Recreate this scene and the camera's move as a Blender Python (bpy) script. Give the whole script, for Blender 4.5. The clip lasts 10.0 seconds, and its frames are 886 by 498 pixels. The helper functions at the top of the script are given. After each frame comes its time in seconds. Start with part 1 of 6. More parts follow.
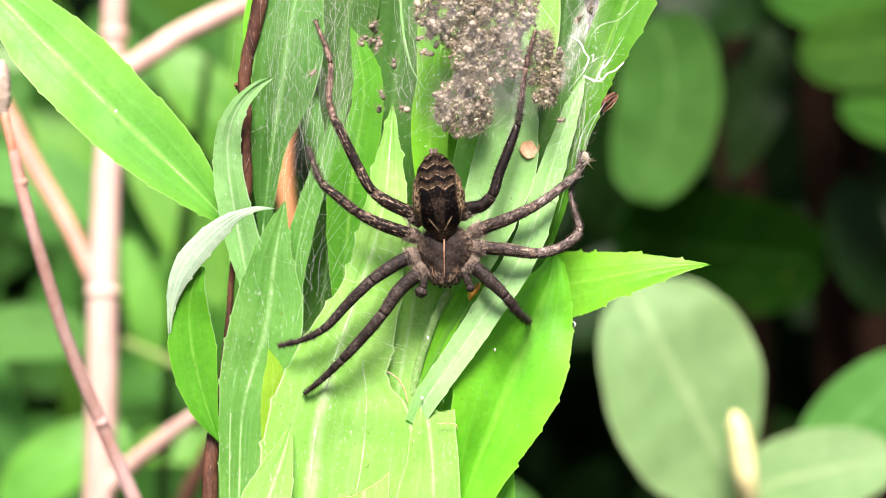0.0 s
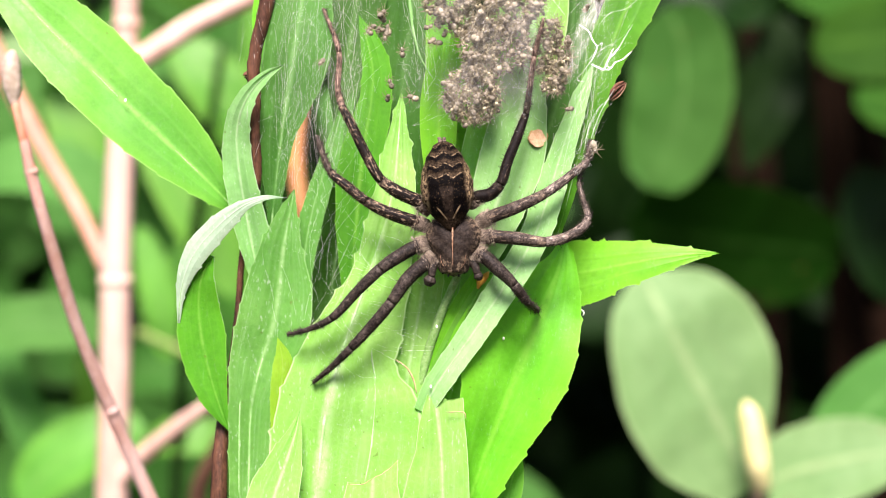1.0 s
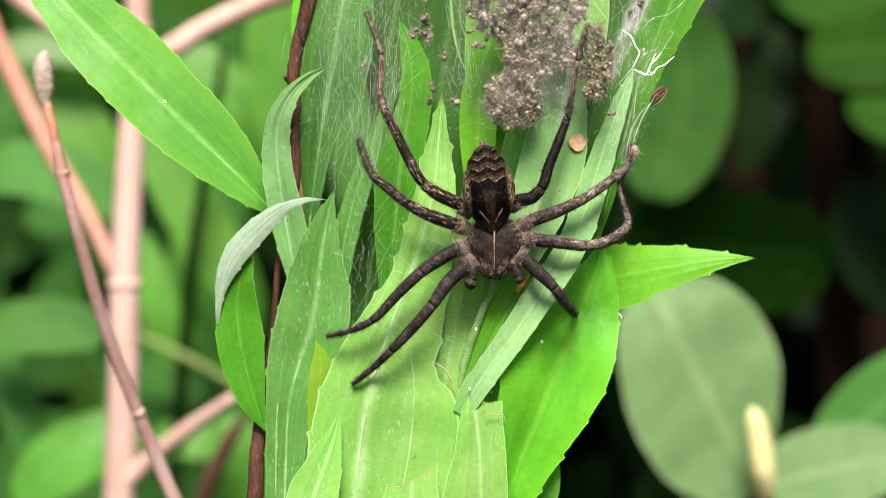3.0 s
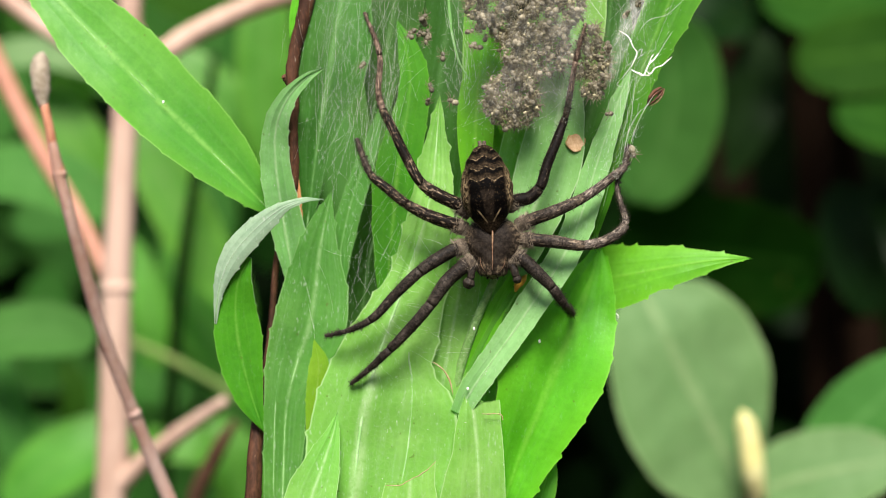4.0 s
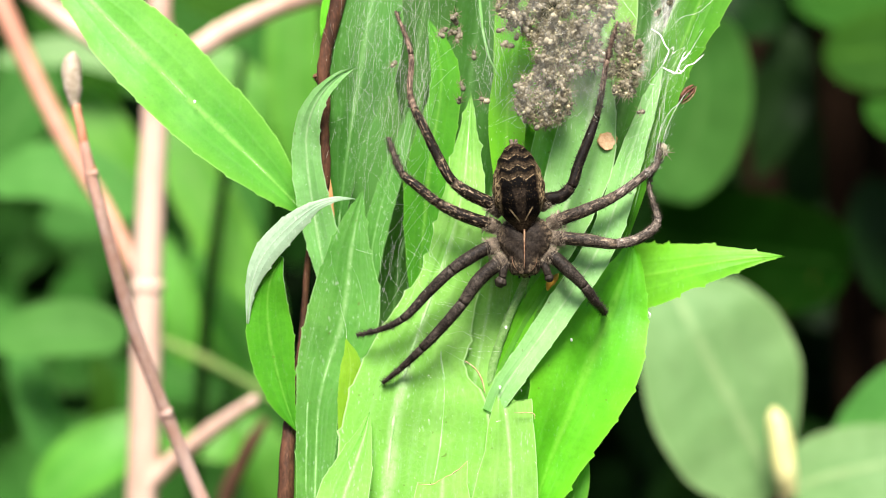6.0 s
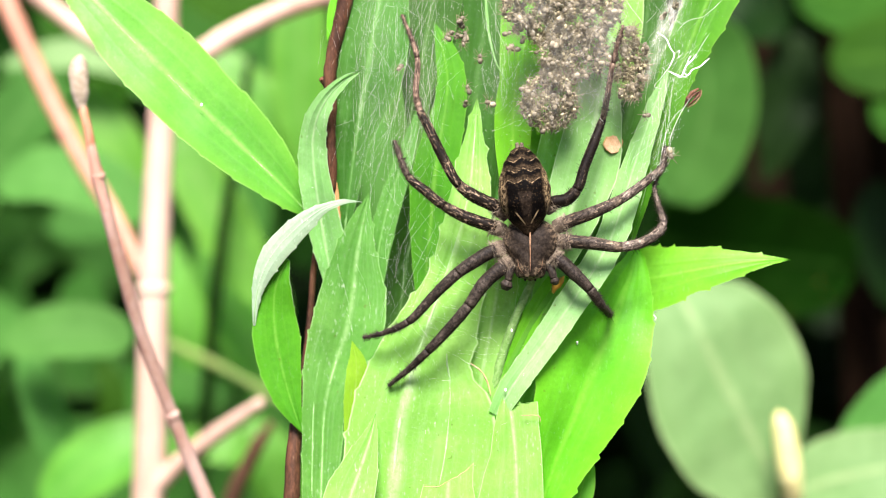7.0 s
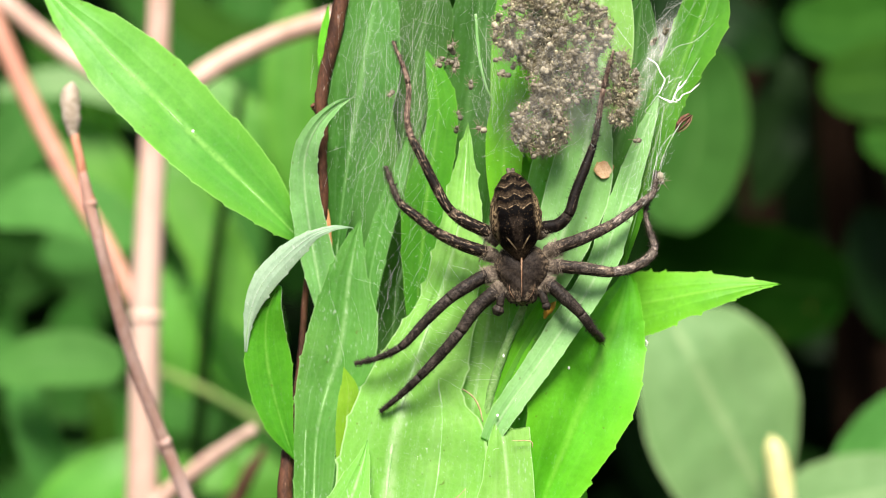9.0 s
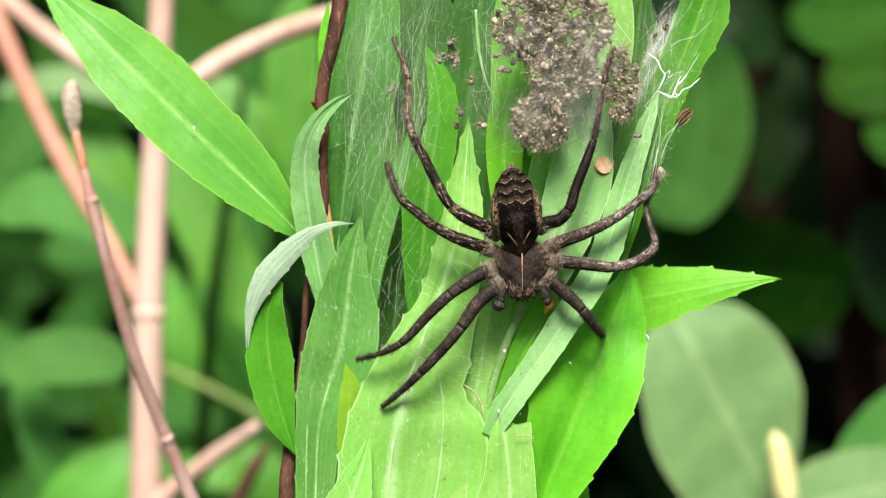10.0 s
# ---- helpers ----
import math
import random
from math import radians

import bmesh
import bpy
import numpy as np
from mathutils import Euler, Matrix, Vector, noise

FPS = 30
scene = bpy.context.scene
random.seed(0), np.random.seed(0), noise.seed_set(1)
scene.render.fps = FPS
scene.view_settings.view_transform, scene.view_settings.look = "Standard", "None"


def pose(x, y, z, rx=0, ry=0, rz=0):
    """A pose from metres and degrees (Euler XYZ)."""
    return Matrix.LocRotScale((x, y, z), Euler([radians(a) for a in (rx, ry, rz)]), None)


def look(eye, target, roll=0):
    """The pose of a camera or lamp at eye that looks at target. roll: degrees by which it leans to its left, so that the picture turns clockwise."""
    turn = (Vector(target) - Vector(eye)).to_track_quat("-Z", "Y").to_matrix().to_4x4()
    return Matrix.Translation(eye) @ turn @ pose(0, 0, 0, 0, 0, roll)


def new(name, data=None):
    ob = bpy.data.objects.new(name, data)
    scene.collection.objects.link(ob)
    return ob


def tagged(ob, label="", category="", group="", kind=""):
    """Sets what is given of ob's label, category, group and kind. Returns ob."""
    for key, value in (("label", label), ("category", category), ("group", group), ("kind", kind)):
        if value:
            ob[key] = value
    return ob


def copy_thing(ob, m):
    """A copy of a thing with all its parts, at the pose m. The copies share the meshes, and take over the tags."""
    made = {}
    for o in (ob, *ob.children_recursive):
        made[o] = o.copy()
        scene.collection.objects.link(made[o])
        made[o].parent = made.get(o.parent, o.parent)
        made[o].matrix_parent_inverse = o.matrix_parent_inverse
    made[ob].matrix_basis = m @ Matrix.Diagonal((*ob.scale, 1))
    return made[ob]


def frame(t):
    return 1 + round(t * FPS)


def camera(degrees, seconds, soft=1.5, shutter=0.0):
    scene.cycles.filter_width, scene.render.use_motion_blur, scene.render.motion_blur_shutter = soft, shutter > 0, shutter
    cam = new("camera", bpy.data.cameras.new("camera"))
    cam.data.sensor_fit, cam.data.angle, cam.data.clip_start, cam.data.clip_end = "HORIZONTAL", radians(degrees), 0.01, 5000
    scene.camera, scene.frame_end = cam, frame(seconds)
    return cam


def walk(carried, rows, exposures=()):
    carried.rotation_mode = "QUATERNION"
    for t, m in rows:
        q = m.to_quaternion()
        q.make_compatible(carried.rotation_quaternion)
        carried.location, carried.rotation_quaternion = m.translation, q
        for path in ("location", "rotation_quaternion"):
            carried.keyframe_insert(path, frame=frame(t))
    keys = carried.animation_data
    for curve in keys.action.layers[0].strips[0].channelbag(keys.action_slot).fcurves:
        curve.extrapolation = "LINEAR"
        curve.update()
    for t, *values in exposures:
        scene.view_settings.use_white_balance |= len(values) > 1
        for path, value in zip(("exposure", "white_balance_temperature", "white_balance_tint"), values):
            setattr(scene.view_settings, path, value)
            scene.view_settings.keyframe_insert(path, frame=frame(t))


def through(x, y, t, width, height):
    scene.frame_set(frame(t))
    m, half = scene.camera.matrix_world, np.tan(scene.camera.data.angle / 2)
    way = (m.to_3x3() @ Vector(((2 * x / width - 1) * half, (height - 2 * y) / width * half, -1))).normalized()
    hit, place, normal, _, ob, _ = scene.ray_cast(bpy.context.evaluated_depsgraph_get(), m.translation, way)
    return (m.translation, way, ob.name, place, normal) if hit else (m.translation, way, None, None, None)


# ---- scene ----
cam = camera(24, 10.0, soft=1.0)
cam.data.dof.use_dof = True
cam.data.dof.focus_distance = 0.337
cam.data.dof.aperture_fstop = 14.0
PATH = [
    (0, pose(0.01446, -0.33727, 0.75271, 89.681, 0, 1.157), -0.31),
    (0.5, pose(0.01682, -0.33606, 0.75384, 89.319, 0, 1.536), -0.25),
    (1, pose(0.01596, -0.33765, 0.75213, 89.470, 0, 1.647), -0.34),
    (1.5, pose(0.01074, -0.33957, 0.75053, 89.774, 0, 1.582), 0.07),
    (2, pose(0.00586, -0.33961, 0.75063, 89.948, 0, 0.951), -0.06),
    (2.5, pose(0.00411, -0.33931, 0.75187, 89.700, 0, 0.859), -0.04),
    (2.7, pose(0.00379, -0.33913, 0.75183, 89.638, 0, 0.761), -0.01),
    (3.8, pose(-0.00004, -0.33991, 0.74983, 89.923, 0, -0.006), 0.06),
    (4, pose(-0.00001, -0.34036, 0.74979, 89.947, 0, 0.001), 0.06),
    (4.5, pose(0.00000, -0.34000, 0.75000, 90.000, 0, 0.000), 0.00),
    (5, pose(0.00030, -0.33990, 0.75001, 89.942, 0, 0.111), 0.02),
    (5.5, pose(-0.00096, -0.34019, 0.75034, 89.862, 0, 0.039), 0.07),
    (6, pose(-0.00084, -0.34017, 0.75017, 89.852, 0, 0.735), -0.10),
    (6.2, pose(-0.00126, -0.34104, 0.75002, 89.933, 0, 1.234), -0.14),
    (7.3, pose(-0.00055, -0.34093, 0.75011, 89.949, 0, 0.809), -0.03),
    (7.5, pose(-0.00045, -0.34080, 0.75012, 89.967, 0, 0.804), -0.06),
    (8, pose(-0.00086, -0.34091, 0.74978, 90.319, 0, 0.748), -0.15),
    (8.5, pose(-0.00119, -0.34140, 0.74979, 90.746, 0, 0.675), -0.22),
    (9, pose(-0.00066, -0.34130, 0.74971, 90.712, 0, 0.691), -0.21),
    (9.5, pose(-0.00115, -0.34179, 0.74939, 90.676, 0, 0.648), -0.31),
    (10, pose(0.00007, -0.34159, 0.74937, 90.650, 0, 0.834), -0.39),
]
EXPOSURES = [
    (0, 1.37, 6500, 31), (1.5, 1.27, 6500, 31), (2.0, 1.17, 6500, 30), (2.7, 0.93, 6500, 26), (4, 0.57, 6500, 15), (4.5, 0.65, 6500, 14),
    (5.5, 1.01, 6500, 15), (6.2, 1.23, 6500, 15), (7.3, 1.43, 6500, 24), (8.2, 1.48, 6500, 25), (9, 0.97, 6500, 17), (10, 0.91, 6500, 17),
]
walk(cam, [(t, m @ pose(0, 0, 0, 0, 0, roll)) for t, m, roll in PATH], EXPOSURES)

# ---- sky and sun: hazy sun high behind the camera ----
SUN = Vector((0.0, -0.66, 0.75)).normalized()
world = bpy.data.worlds.new("sky")
scene.world = world
world.use_nodes = True
sky = world.node_tree.nodes.new("ShaderNodeTexSky")
sky.sky_type = "NISHITA"
sky.sun_disc = False
sky.sun_elevation = math.asin(SUN.z)
sky.sun_rotation = math.atan2(SUN.x, SUN.y)
world.node_tree.nodes["Background"].inputs["Strength"].default_value = 0.065
world.node_tree.links.new(sky.outputs[0], world.node_tree.nodes["Background"].inputs["Color"])
sun = new("sun", bpy.data.lights.new("sun", "SUN"))
sun.data.energy = 5.3
sun.data.angle = radians(24)
sun.data.color = (1.0, 0.96, 0.87)
sun.matrix_world = look(SUN * 3, (0, 0, 0))


# ---- materials ----
class Nodes:
    """A node material under construction."""

    def __init__(self, name):
        self.mat = bpy.data.materials.new(name)
        self.mat.use_nodes = True
        self.tree = self.mat.node_tree
        self.out = self.tree.nodes["Material Output"]
        self.bsdf = self.tree.nodes["Principled BSDF"]

    def put(self, socket, value):
        if isinstance(value, bpy.types.NodeSocket):
            self.tree.links.new(value, socket)
        elif isinstance(value, tuple) and len(value) == 3 and socket.type == "RGBA":
            socket.default_value = (*value, 1)
        else:
            socket.default_value = value

    def add(self, kind, out=0, **values):
        n = self.tree.nodes.new("ShaderNode" + kind)
        for key, value in values.items():
            if key.startswith("in"):
                self.put(n.inputs[int(key[2:])], value)
        return n, n.outputs[out]

    def math(self, op, a, b=0.0, c=0.0, clamp=False):
        n, o = self.add("Math", in0=a, in1=b, in2=c)
        n.operation, n.use_clamp = op, clamp
        return o

    def noise(self, scale, detail=4.0, rough=0.6, vector=None, stretch=None):
        v = vector or self.add("TexCoord", out=3)[1]
        if stretch:
            n, v2 = self.add("Mapping", in0=v)
            n.inputs["Scale"].default_value = stretch
            v = v2
        n, _ = self.add("TexNoise")
        self.put(n.inputs["Vector"], v)
        n.inputs["Scale"].default_value, n.inputs["Detail"].default_value, n.inputs["Roughness"].default_value = scale, detail, rough
        return n.outputs["Fac"]

    def ramp(self, fac, lo, hi):
        n, _ = self.add("MapRange", in0=fac, in1=lo, in2=hi)
        n.interpolation_type = "SMOOTHSTEP"
        return n.outputs[0]

    def mix(self, fac, a, b, kind="MIX"):
        n = self.tree.nodes.new("ShaderNodeMix")
        n.data_type, n.blend_type = "RGBA", kind
        self.put(n.inputs[0], fac), self.put(n.inputs[6], a), self.put(n.inputs[7], b)
        return n.outputs[2]

    def bump(self, height, distance, strength=0.6):
        n, o = self.add("Bump")
        n.inputs["Strength"].default_value, n.inputs["Distance"].default_value = strength, distance
        self.put(n.inputs["Height"], height)
        self.put(self.bsdf.inputs["Normal"], o)
        return o

    def random(self):
        return self.tree.nodes.new("ShaderNodeObjectInfo").outputs["Random"]


def leaf_material(name, low, high, glow, vein, gloss=0.42, through=0.3, hairs=0.25, scale=1.0, spec=0.22, margin=0.04):
    """Leaf with pale nerves, a net of fine veins, blotches and short hairs; light passes through it."""
    k = Nodes(name)
    uv = k.add("UVMap")[1]
    v = k.tree.nodes.new("ShaderNodeSeparateXYZ")
    k.put(v.inputs[0], uv)
    a = k.math("MULTIPLY", k.math("ABSOLUTE", k.math("SUBTRACT", v.outputs[1], 0.5)), 2.0)
    wob = k.math("MULTIPLY", k.math("SUBTRACT", k.noise(90 / scale, 2), 0.5), 0.16)
    aw = k.math("ADD", a, wob)
    mid = k.ramp(aw, 0.13, 0.0)
    lat = k.ramp(k.math("ABSOLUTE", k.math("SUBTRACT", aw, 0.44)), 0.085, 0.0)
    lat2 = k.ramp(k.math("ABSOLUTE", k.math("SUBTRACT", aw, 0.74)), 0.08, 0.0)
    n = k.tree.nodes.new("ShaderNodeTexVoronoi")
    n.feature = "DISTANCE_TO_EDGE"
    n.inputs["Scale"].default_value = 900 / scale
    k.put(n.inputs["Vector"], k.add("TexCoord", out=3)[1])
    net = k.ramp(n.outputs[0], 0.12, 0.0)
    blot = k.noise(45 / scale, 5, 0.65)
    fine = k.noise(900 / scale, 3, 0.7)
    streak = k.noise(8, 4, 0.55, vector=uv, stretch=(0.3, 3.5, 1))
    col = k.mix(k.ramp(k.math("ADD", k.math("MULTIPLY", blot, 0.9), k.math("MULTIPLY", streak, 0.1)), 0.38, 0.62), low, high)
    col = k.mix(k.math("MULTIPLY", k.ramp(fine, 0.35, 0.75), 0.42), col, tuple(c * 0.72 for c in low))
    veins = k.math("MAXIMUM", k.math("MULTIPLY", k.math("MULTIPLY", mid, k.ramp(k.noise(700 / scale, 3, 0.7), 0.2, 0.6)), 0.6), k.math("MAXIMUM", k.math("MULTIPLY", lat, 0.09), k.math("MAXIMUM", k.math("MULTIPLY", lat2, 0.04), k.math("MULTIPLY", net, 0.07))))
    col = k.mix(veins, col, vein)
    bloom = k.math("MULTIPLY", k.ramp(k.noise(5, 6, 0.68, vector=uv, stretch=(0.55, 4.5, 1)), 0.50, 0.72), hairs * 0.75)
    bloom = k.math("MULTIPLY", bloom, k.ramp(k.noise(1800 / scale, 3, 0.7), 0.3, 0.65))
    col = k.mix(bloom, col, (0.50, 0.66, 0.44))
    hair = k.math("MULTIPLY", k.ramp(k.noise(2600 / scale, 2, 0.5, stretch=(1, 1, 0.35)), 0.60, 0.74), hairs)
    hair = k.math("MULTIPLY", hair, k.ramp(k.noise(120 / scale, 3), 0.35, 0.65))
    col = k.mix(hair, col, (0.72, 0.80, 0.66))
    glint = k.math("MULTIPLY", k.ramp(k.noise(1700 / scale, 1.5, 0.4), 0.715, 0.75), hairs * 0.5)
    glint = k.math("MULTIPLY", glint, k.ramp(k.noise(70 / scale, 3), 0.42, 0.6))
    col = k.mix(glint, col, (0.78, 0.86, 0.72))
    speck = k.math("MULTIPLY", k.ramp(k.noise(1100 / scale, 1, 0.3), 0.775, 0.79), 0.5)
    col = k.mix(speck, col, (0.10, 0.07, 0.02))
    # yellower margin: leaf colour plus sunlit translucence put into it
    col = k.mix(k.math("MULTIPLY", k.ramp(a, 0.45, 1.0), margin), col, tuple(c * f for c, f in zip(high, (1.25, 1.08, 0.5))))
    # pale rim: margin hairs together with a painted edge highlight
    col = k.mix(k.math("MULTIPLY", k.ramp(a, 0.955, 0.985), 0.6), col, vein)
    hsv = k.tree.nodes.new("ShaderNodeHueSaturation")
    r = k.random()
    k.put(hsv.inputs["Hue"], k.math("ADD", k.math("MULTIPLY", r, 0.016), 0.492))
    k.put(hsv.inputs["Value"], k.math("ADD", k.math("MULTIPLY", r, 0.26), 0.87))
    k.put(hsv.inputs["Color"], col)
    k.put(k.bsdf.inputs["Base Color"], hsv.outputs[0])
    k.put(k.bsdf.inputs["Roughness"], k.math("ADD", k.math("MULTIPLY", fine, 0.25), gloss - 0.1))
    k.bsdf.inputs["Specular IOR Level"].default_value = spec
    relief = k.math("ADD", k.math("MULTIPLY", k.math("MAXIMUM", mid, k.math("MULTIPLY", lat, 0.4)), 0.35), k.math("ADD", k.math("MULTIPLY", fine, 0.25), k.math("MULTIPLY", streak, 0.05)))
    nor = k.bump(relief, 0.00028 * scale, 0.5)
    t, to = k.add("BsdfTranslucent")
    k.put(t.inputs["Color"], k.mix(0.35, glow, hsv.outputs[0], "MULTIPLY"))
    k.put(t.inputs["Normal"], nor)
    m, mo = k.add("MixShader", in0=through)
    k.put(m.inputs[1], k.bsdf.outputs[0]), k.put(m.inputs[2], to)
    k.put(k.out.inputs["Surface"], mo)
    return k.mat


def rough_material(name, low, high, scale, rough=0.7, bump=0.0, spots=None, stretch=None, spec=0.2):
    """A matt surface with blotches and grain at two sizes."""
    k = Nodes(name)
    big = k.noise(scale, 5, 0.65, stretch=stretch)
    small = k.noise(scale * 7, 3, 0.7, stretch=stretch)
    col = k.mix(k.ramp(k.math("ADD", k.math("MULTIPLY", big, 0.65), k.math("MULTIPLY", small, 0.35)), 0.38, 0.64), low, high)
    if spots:
        col = k.mix(k.ramp(k.noise(scale * 2.6, 6, 0.75, stretch=stretch), spots[1], spots[1] + 0.09), col, spots[0])
    r = k.math("ADD", k.math("MULTIPLY", k.random(), 0.3), 0.85)
    hsv = k.tree.nodes.new("ShaderNodeHueSaturation")
    k.put(hsv.inputs["Value"], r), k.put(hsv.inputs["Color"], col)
    k.put(k.bsdf.inputs["Base Color"], hsv.outputs[0])
    k.put(k.bsdf.inputs["Roughness"], k.math("ADD", k.math("MULTIPLY", small, 0.3), rough - 0.15))
    k.bsdf.inputs["Specular IOR Level"].default_value = spec
    if bump:
        k.bump(k.math("ADD", big, small), bump, 0.7)
    return k.mat


def brood_material():
    """Crowd of young spiders: each one its own brown, grey or pale tan."""
    k = Nodes("spiderling_crowd")
    r = k.add("NewGeometry")[0].outputs["Random Per Island"]
    col = k.mix(k.ramp(r, 0.1, 0.95), (0.14, 0.125, 0.062), (0.48, 0.43, 0.25))
    col = k.mix(k.ramp(k.noise(2200, 3, 0.7), 0.45, 0.65), col, (0.11, 0.085, 0.05))
    k.put(k.bsdf.inputs["Base Color"], col)
    k.bsdf.inputs["Roughness"].default_value = 0.55
    return k.mat


def abdomen_material():
    """Dark brown velvet with black blotches edged by tan chevrons, paler freckled flanks."""
    k = Nodes("spider_abdomen")
    c = k.tree.nodes.new("ShaderNodeSeparateXYZ")
    k.put(c.inputs[0], k.add("UVMap")[1])
    wob = k.math("MULTIPLY", k.math("SUBTRACT", k.noise(1000, 4), 0.5), 0.09)
    x = k.math("ADD", k.math("ABSOLUTE", k.math("SUBTRACT", c.outputs[0], 0.5)), k.math("MULTIPLY", wob, 0.35))
    s = k.math("ADD", c.outputs[1], k.math("MULTIPLY", wob, 0.6))
    inside = k.ramp(x, 0.185, 0.165)
    grain = k.noise(2600, 3, 0.7)
    fleck = k.noise(1700, 5, 0.75)
    base = k.mix(k.ramp(grain, 0.35, 0.7), (0.009, 0.0062, 0.0036), (0.056, 0.038, 0.021))
    # scalloped bars towards the tip: a tan rim that fades into black
    scallop = k.math("ADD", s, k.math("MULTIPLY", k.math("PINGPONG", x, 0.075), 0.7))
    ph = k.math("FRACT", k.math("MULTIPLY", scallop, 8.3))
    rear = k.math("MULTIPLY", inside, k.math("MULTIPLY", k.ramp(s, 0.50, 0.54), k.ramp(s, 0.97, 0.90)))
    base = k.mix(k.math("MULTIPLY", rear, k.ramp(ph, 0.15, 0.6)), base, (0.0015, 0.001, 0.0007))
    rim = k.math("MULTIPLY", k.math("MULTIPLY", rear, k.ramp(fleck, 0.42, 0.62)), k.ramp(k.math("ABSOLUTE", k.math("SUBTRACT", ph, 0.93)), 0.08, 0.02))
    base = k.mix(k.math("MULTIPLY", rim, 0.75), base, (0.34, 0.25, 0.145))
    # broad black field with a dusky heart mark
    field = k.math("MULTIPLY", inside, k.math("MULTIPLY", k.ramp(s, 0.14, 0.20), k.ramp(scallop, 0.585, 0.555)))
    base = k.mix(field, base, (0.0015, 0.001, 0.0008))
    heart = k.math("MULTIPLY", k.ramp(k.math("SUBTRACT", x, k.math("MULTIPLY", s, 0.12)), 0.025, 0.0), k.math("MULTIPLY", k.ramp(s, 0.50, 0.42), k.ramp(s, 0.10, 0.18)))
    base = k.mix(k.math("MULTIPLY", heart, k.ramp(fleck, 0.3, 0.6)), base, (0.020, 0.014, 0.0095))
    stroke = k.math("MULTIPLY", k.ramp(k.math("ABSOLUTE", k.math("SUBTRACT", x, k.math("SUBTRACT", k.math("MULTIPLY", s, 0.66), 0.062))), 0.011, 0.003), k.math("MULTIPLY", k.ramp(s, 0.13, 0.16), k.ramp(s, 0.27, 0.22)))
    base = k.mix(k.math("MULTIPLY", k.math("MULTIPLY", stroke, 0.7), k.ramp(fleck, 0.30, 0.50)), base, (0.42, 0.31, 0.17))
    flank = k.math("MULTIPLY", k.ramp(x, 0.17, 0.215), k.ramp(fleck, 0.46, 0.58))
    base = k.mix(k.math("MULTIPLY", flank, 0.8), base, (0.36, 0.26, 0.14))
    dust = k.math("MULTIPLY", k.ramp(k.noise(3400, 2, 0.5), 0.60, 0.70), 0.3)
    base = k.mix(dust, base, (0.13, 0.085, 0.045))
    k.put(k.bsdf.inputs["Base Color"], base)
    k.bsdf.inputs["Roughness"].default_value = 0.7
    k.bsdf.inputs["Specular IOR Level"].default_value = 0.05
    k.bump(grain, 0.0002, 0.8)
    return k.mat


def carapace_material():
    """Grey-brown shield with dark streaks running out from its middle and tan flecks towards the rim."""
    k = Nodes("spider_carapace")
    c = k.tree.nodes.new("ShaderNodeSeparateXYZ")
    k.put(c.inputs[0], k.add("TexCoord", out=3)[1])
    dx, dz = k.math("SUBTRACT", c.outputs[0], 0.00803), k.math("SUBTRACT", c.outputs[2], 0.7508)
    angle = k.math("ARCTAN2", dx, dz)
    far = k.math("SQRT", k.math("ADD", k.math("MULTIPLY", dx, dx), k.math("MULTIPLY", dz, dz)))
    polar = k.tree.nodes.new("ShaderNodeCombineXYZ")
    k.put(polar.inputs[0], k.math("ABSOLUTE", angle)), k.put(polar.inputs[1], k.math("MULTIPLY", far, 90.0))
    streak = k.noise(3.2, 4, 0.7, vector=polar.outputs[0], stretch=(1.6, 0.8, 1))
    grain = k.noise(1900, 4, 0.75)
    col = k.mix(k.ramp(grain, 0.3, 0.7), (0.0085, 0.0062, 0.0044), (0.039, 0.029, 0.0205))
    col = k.mix(k.math("MULTIPLY", k.ramp(streak, 0.45, 0.75), k.ramp(far, 0.0006, 0.0016)), col, (0.006, 0.0045, 0.0035))
    fleck = k.math("MULTIPLY", k.ramp(k.noise(1500, 5, 0.75), 0.48, 0.58), k.ramp(far, 0.0027, 0.0044))
    col = k.mix(k.math("MULTIPLY", fleck, 0.55), col, (0.27, 0.20, 0.125))
    k.put(k.bsdf.inputs["Base Color"], col)
    k.bsdf.inputs["Roughness"].default_value = 0.55
    k.bsdf.inputs["Specular IOR Level"].default_value = 0.12
    k.bump(k.math("ADD", grain, streak), 0.0002, 0.6)
    return k.mat


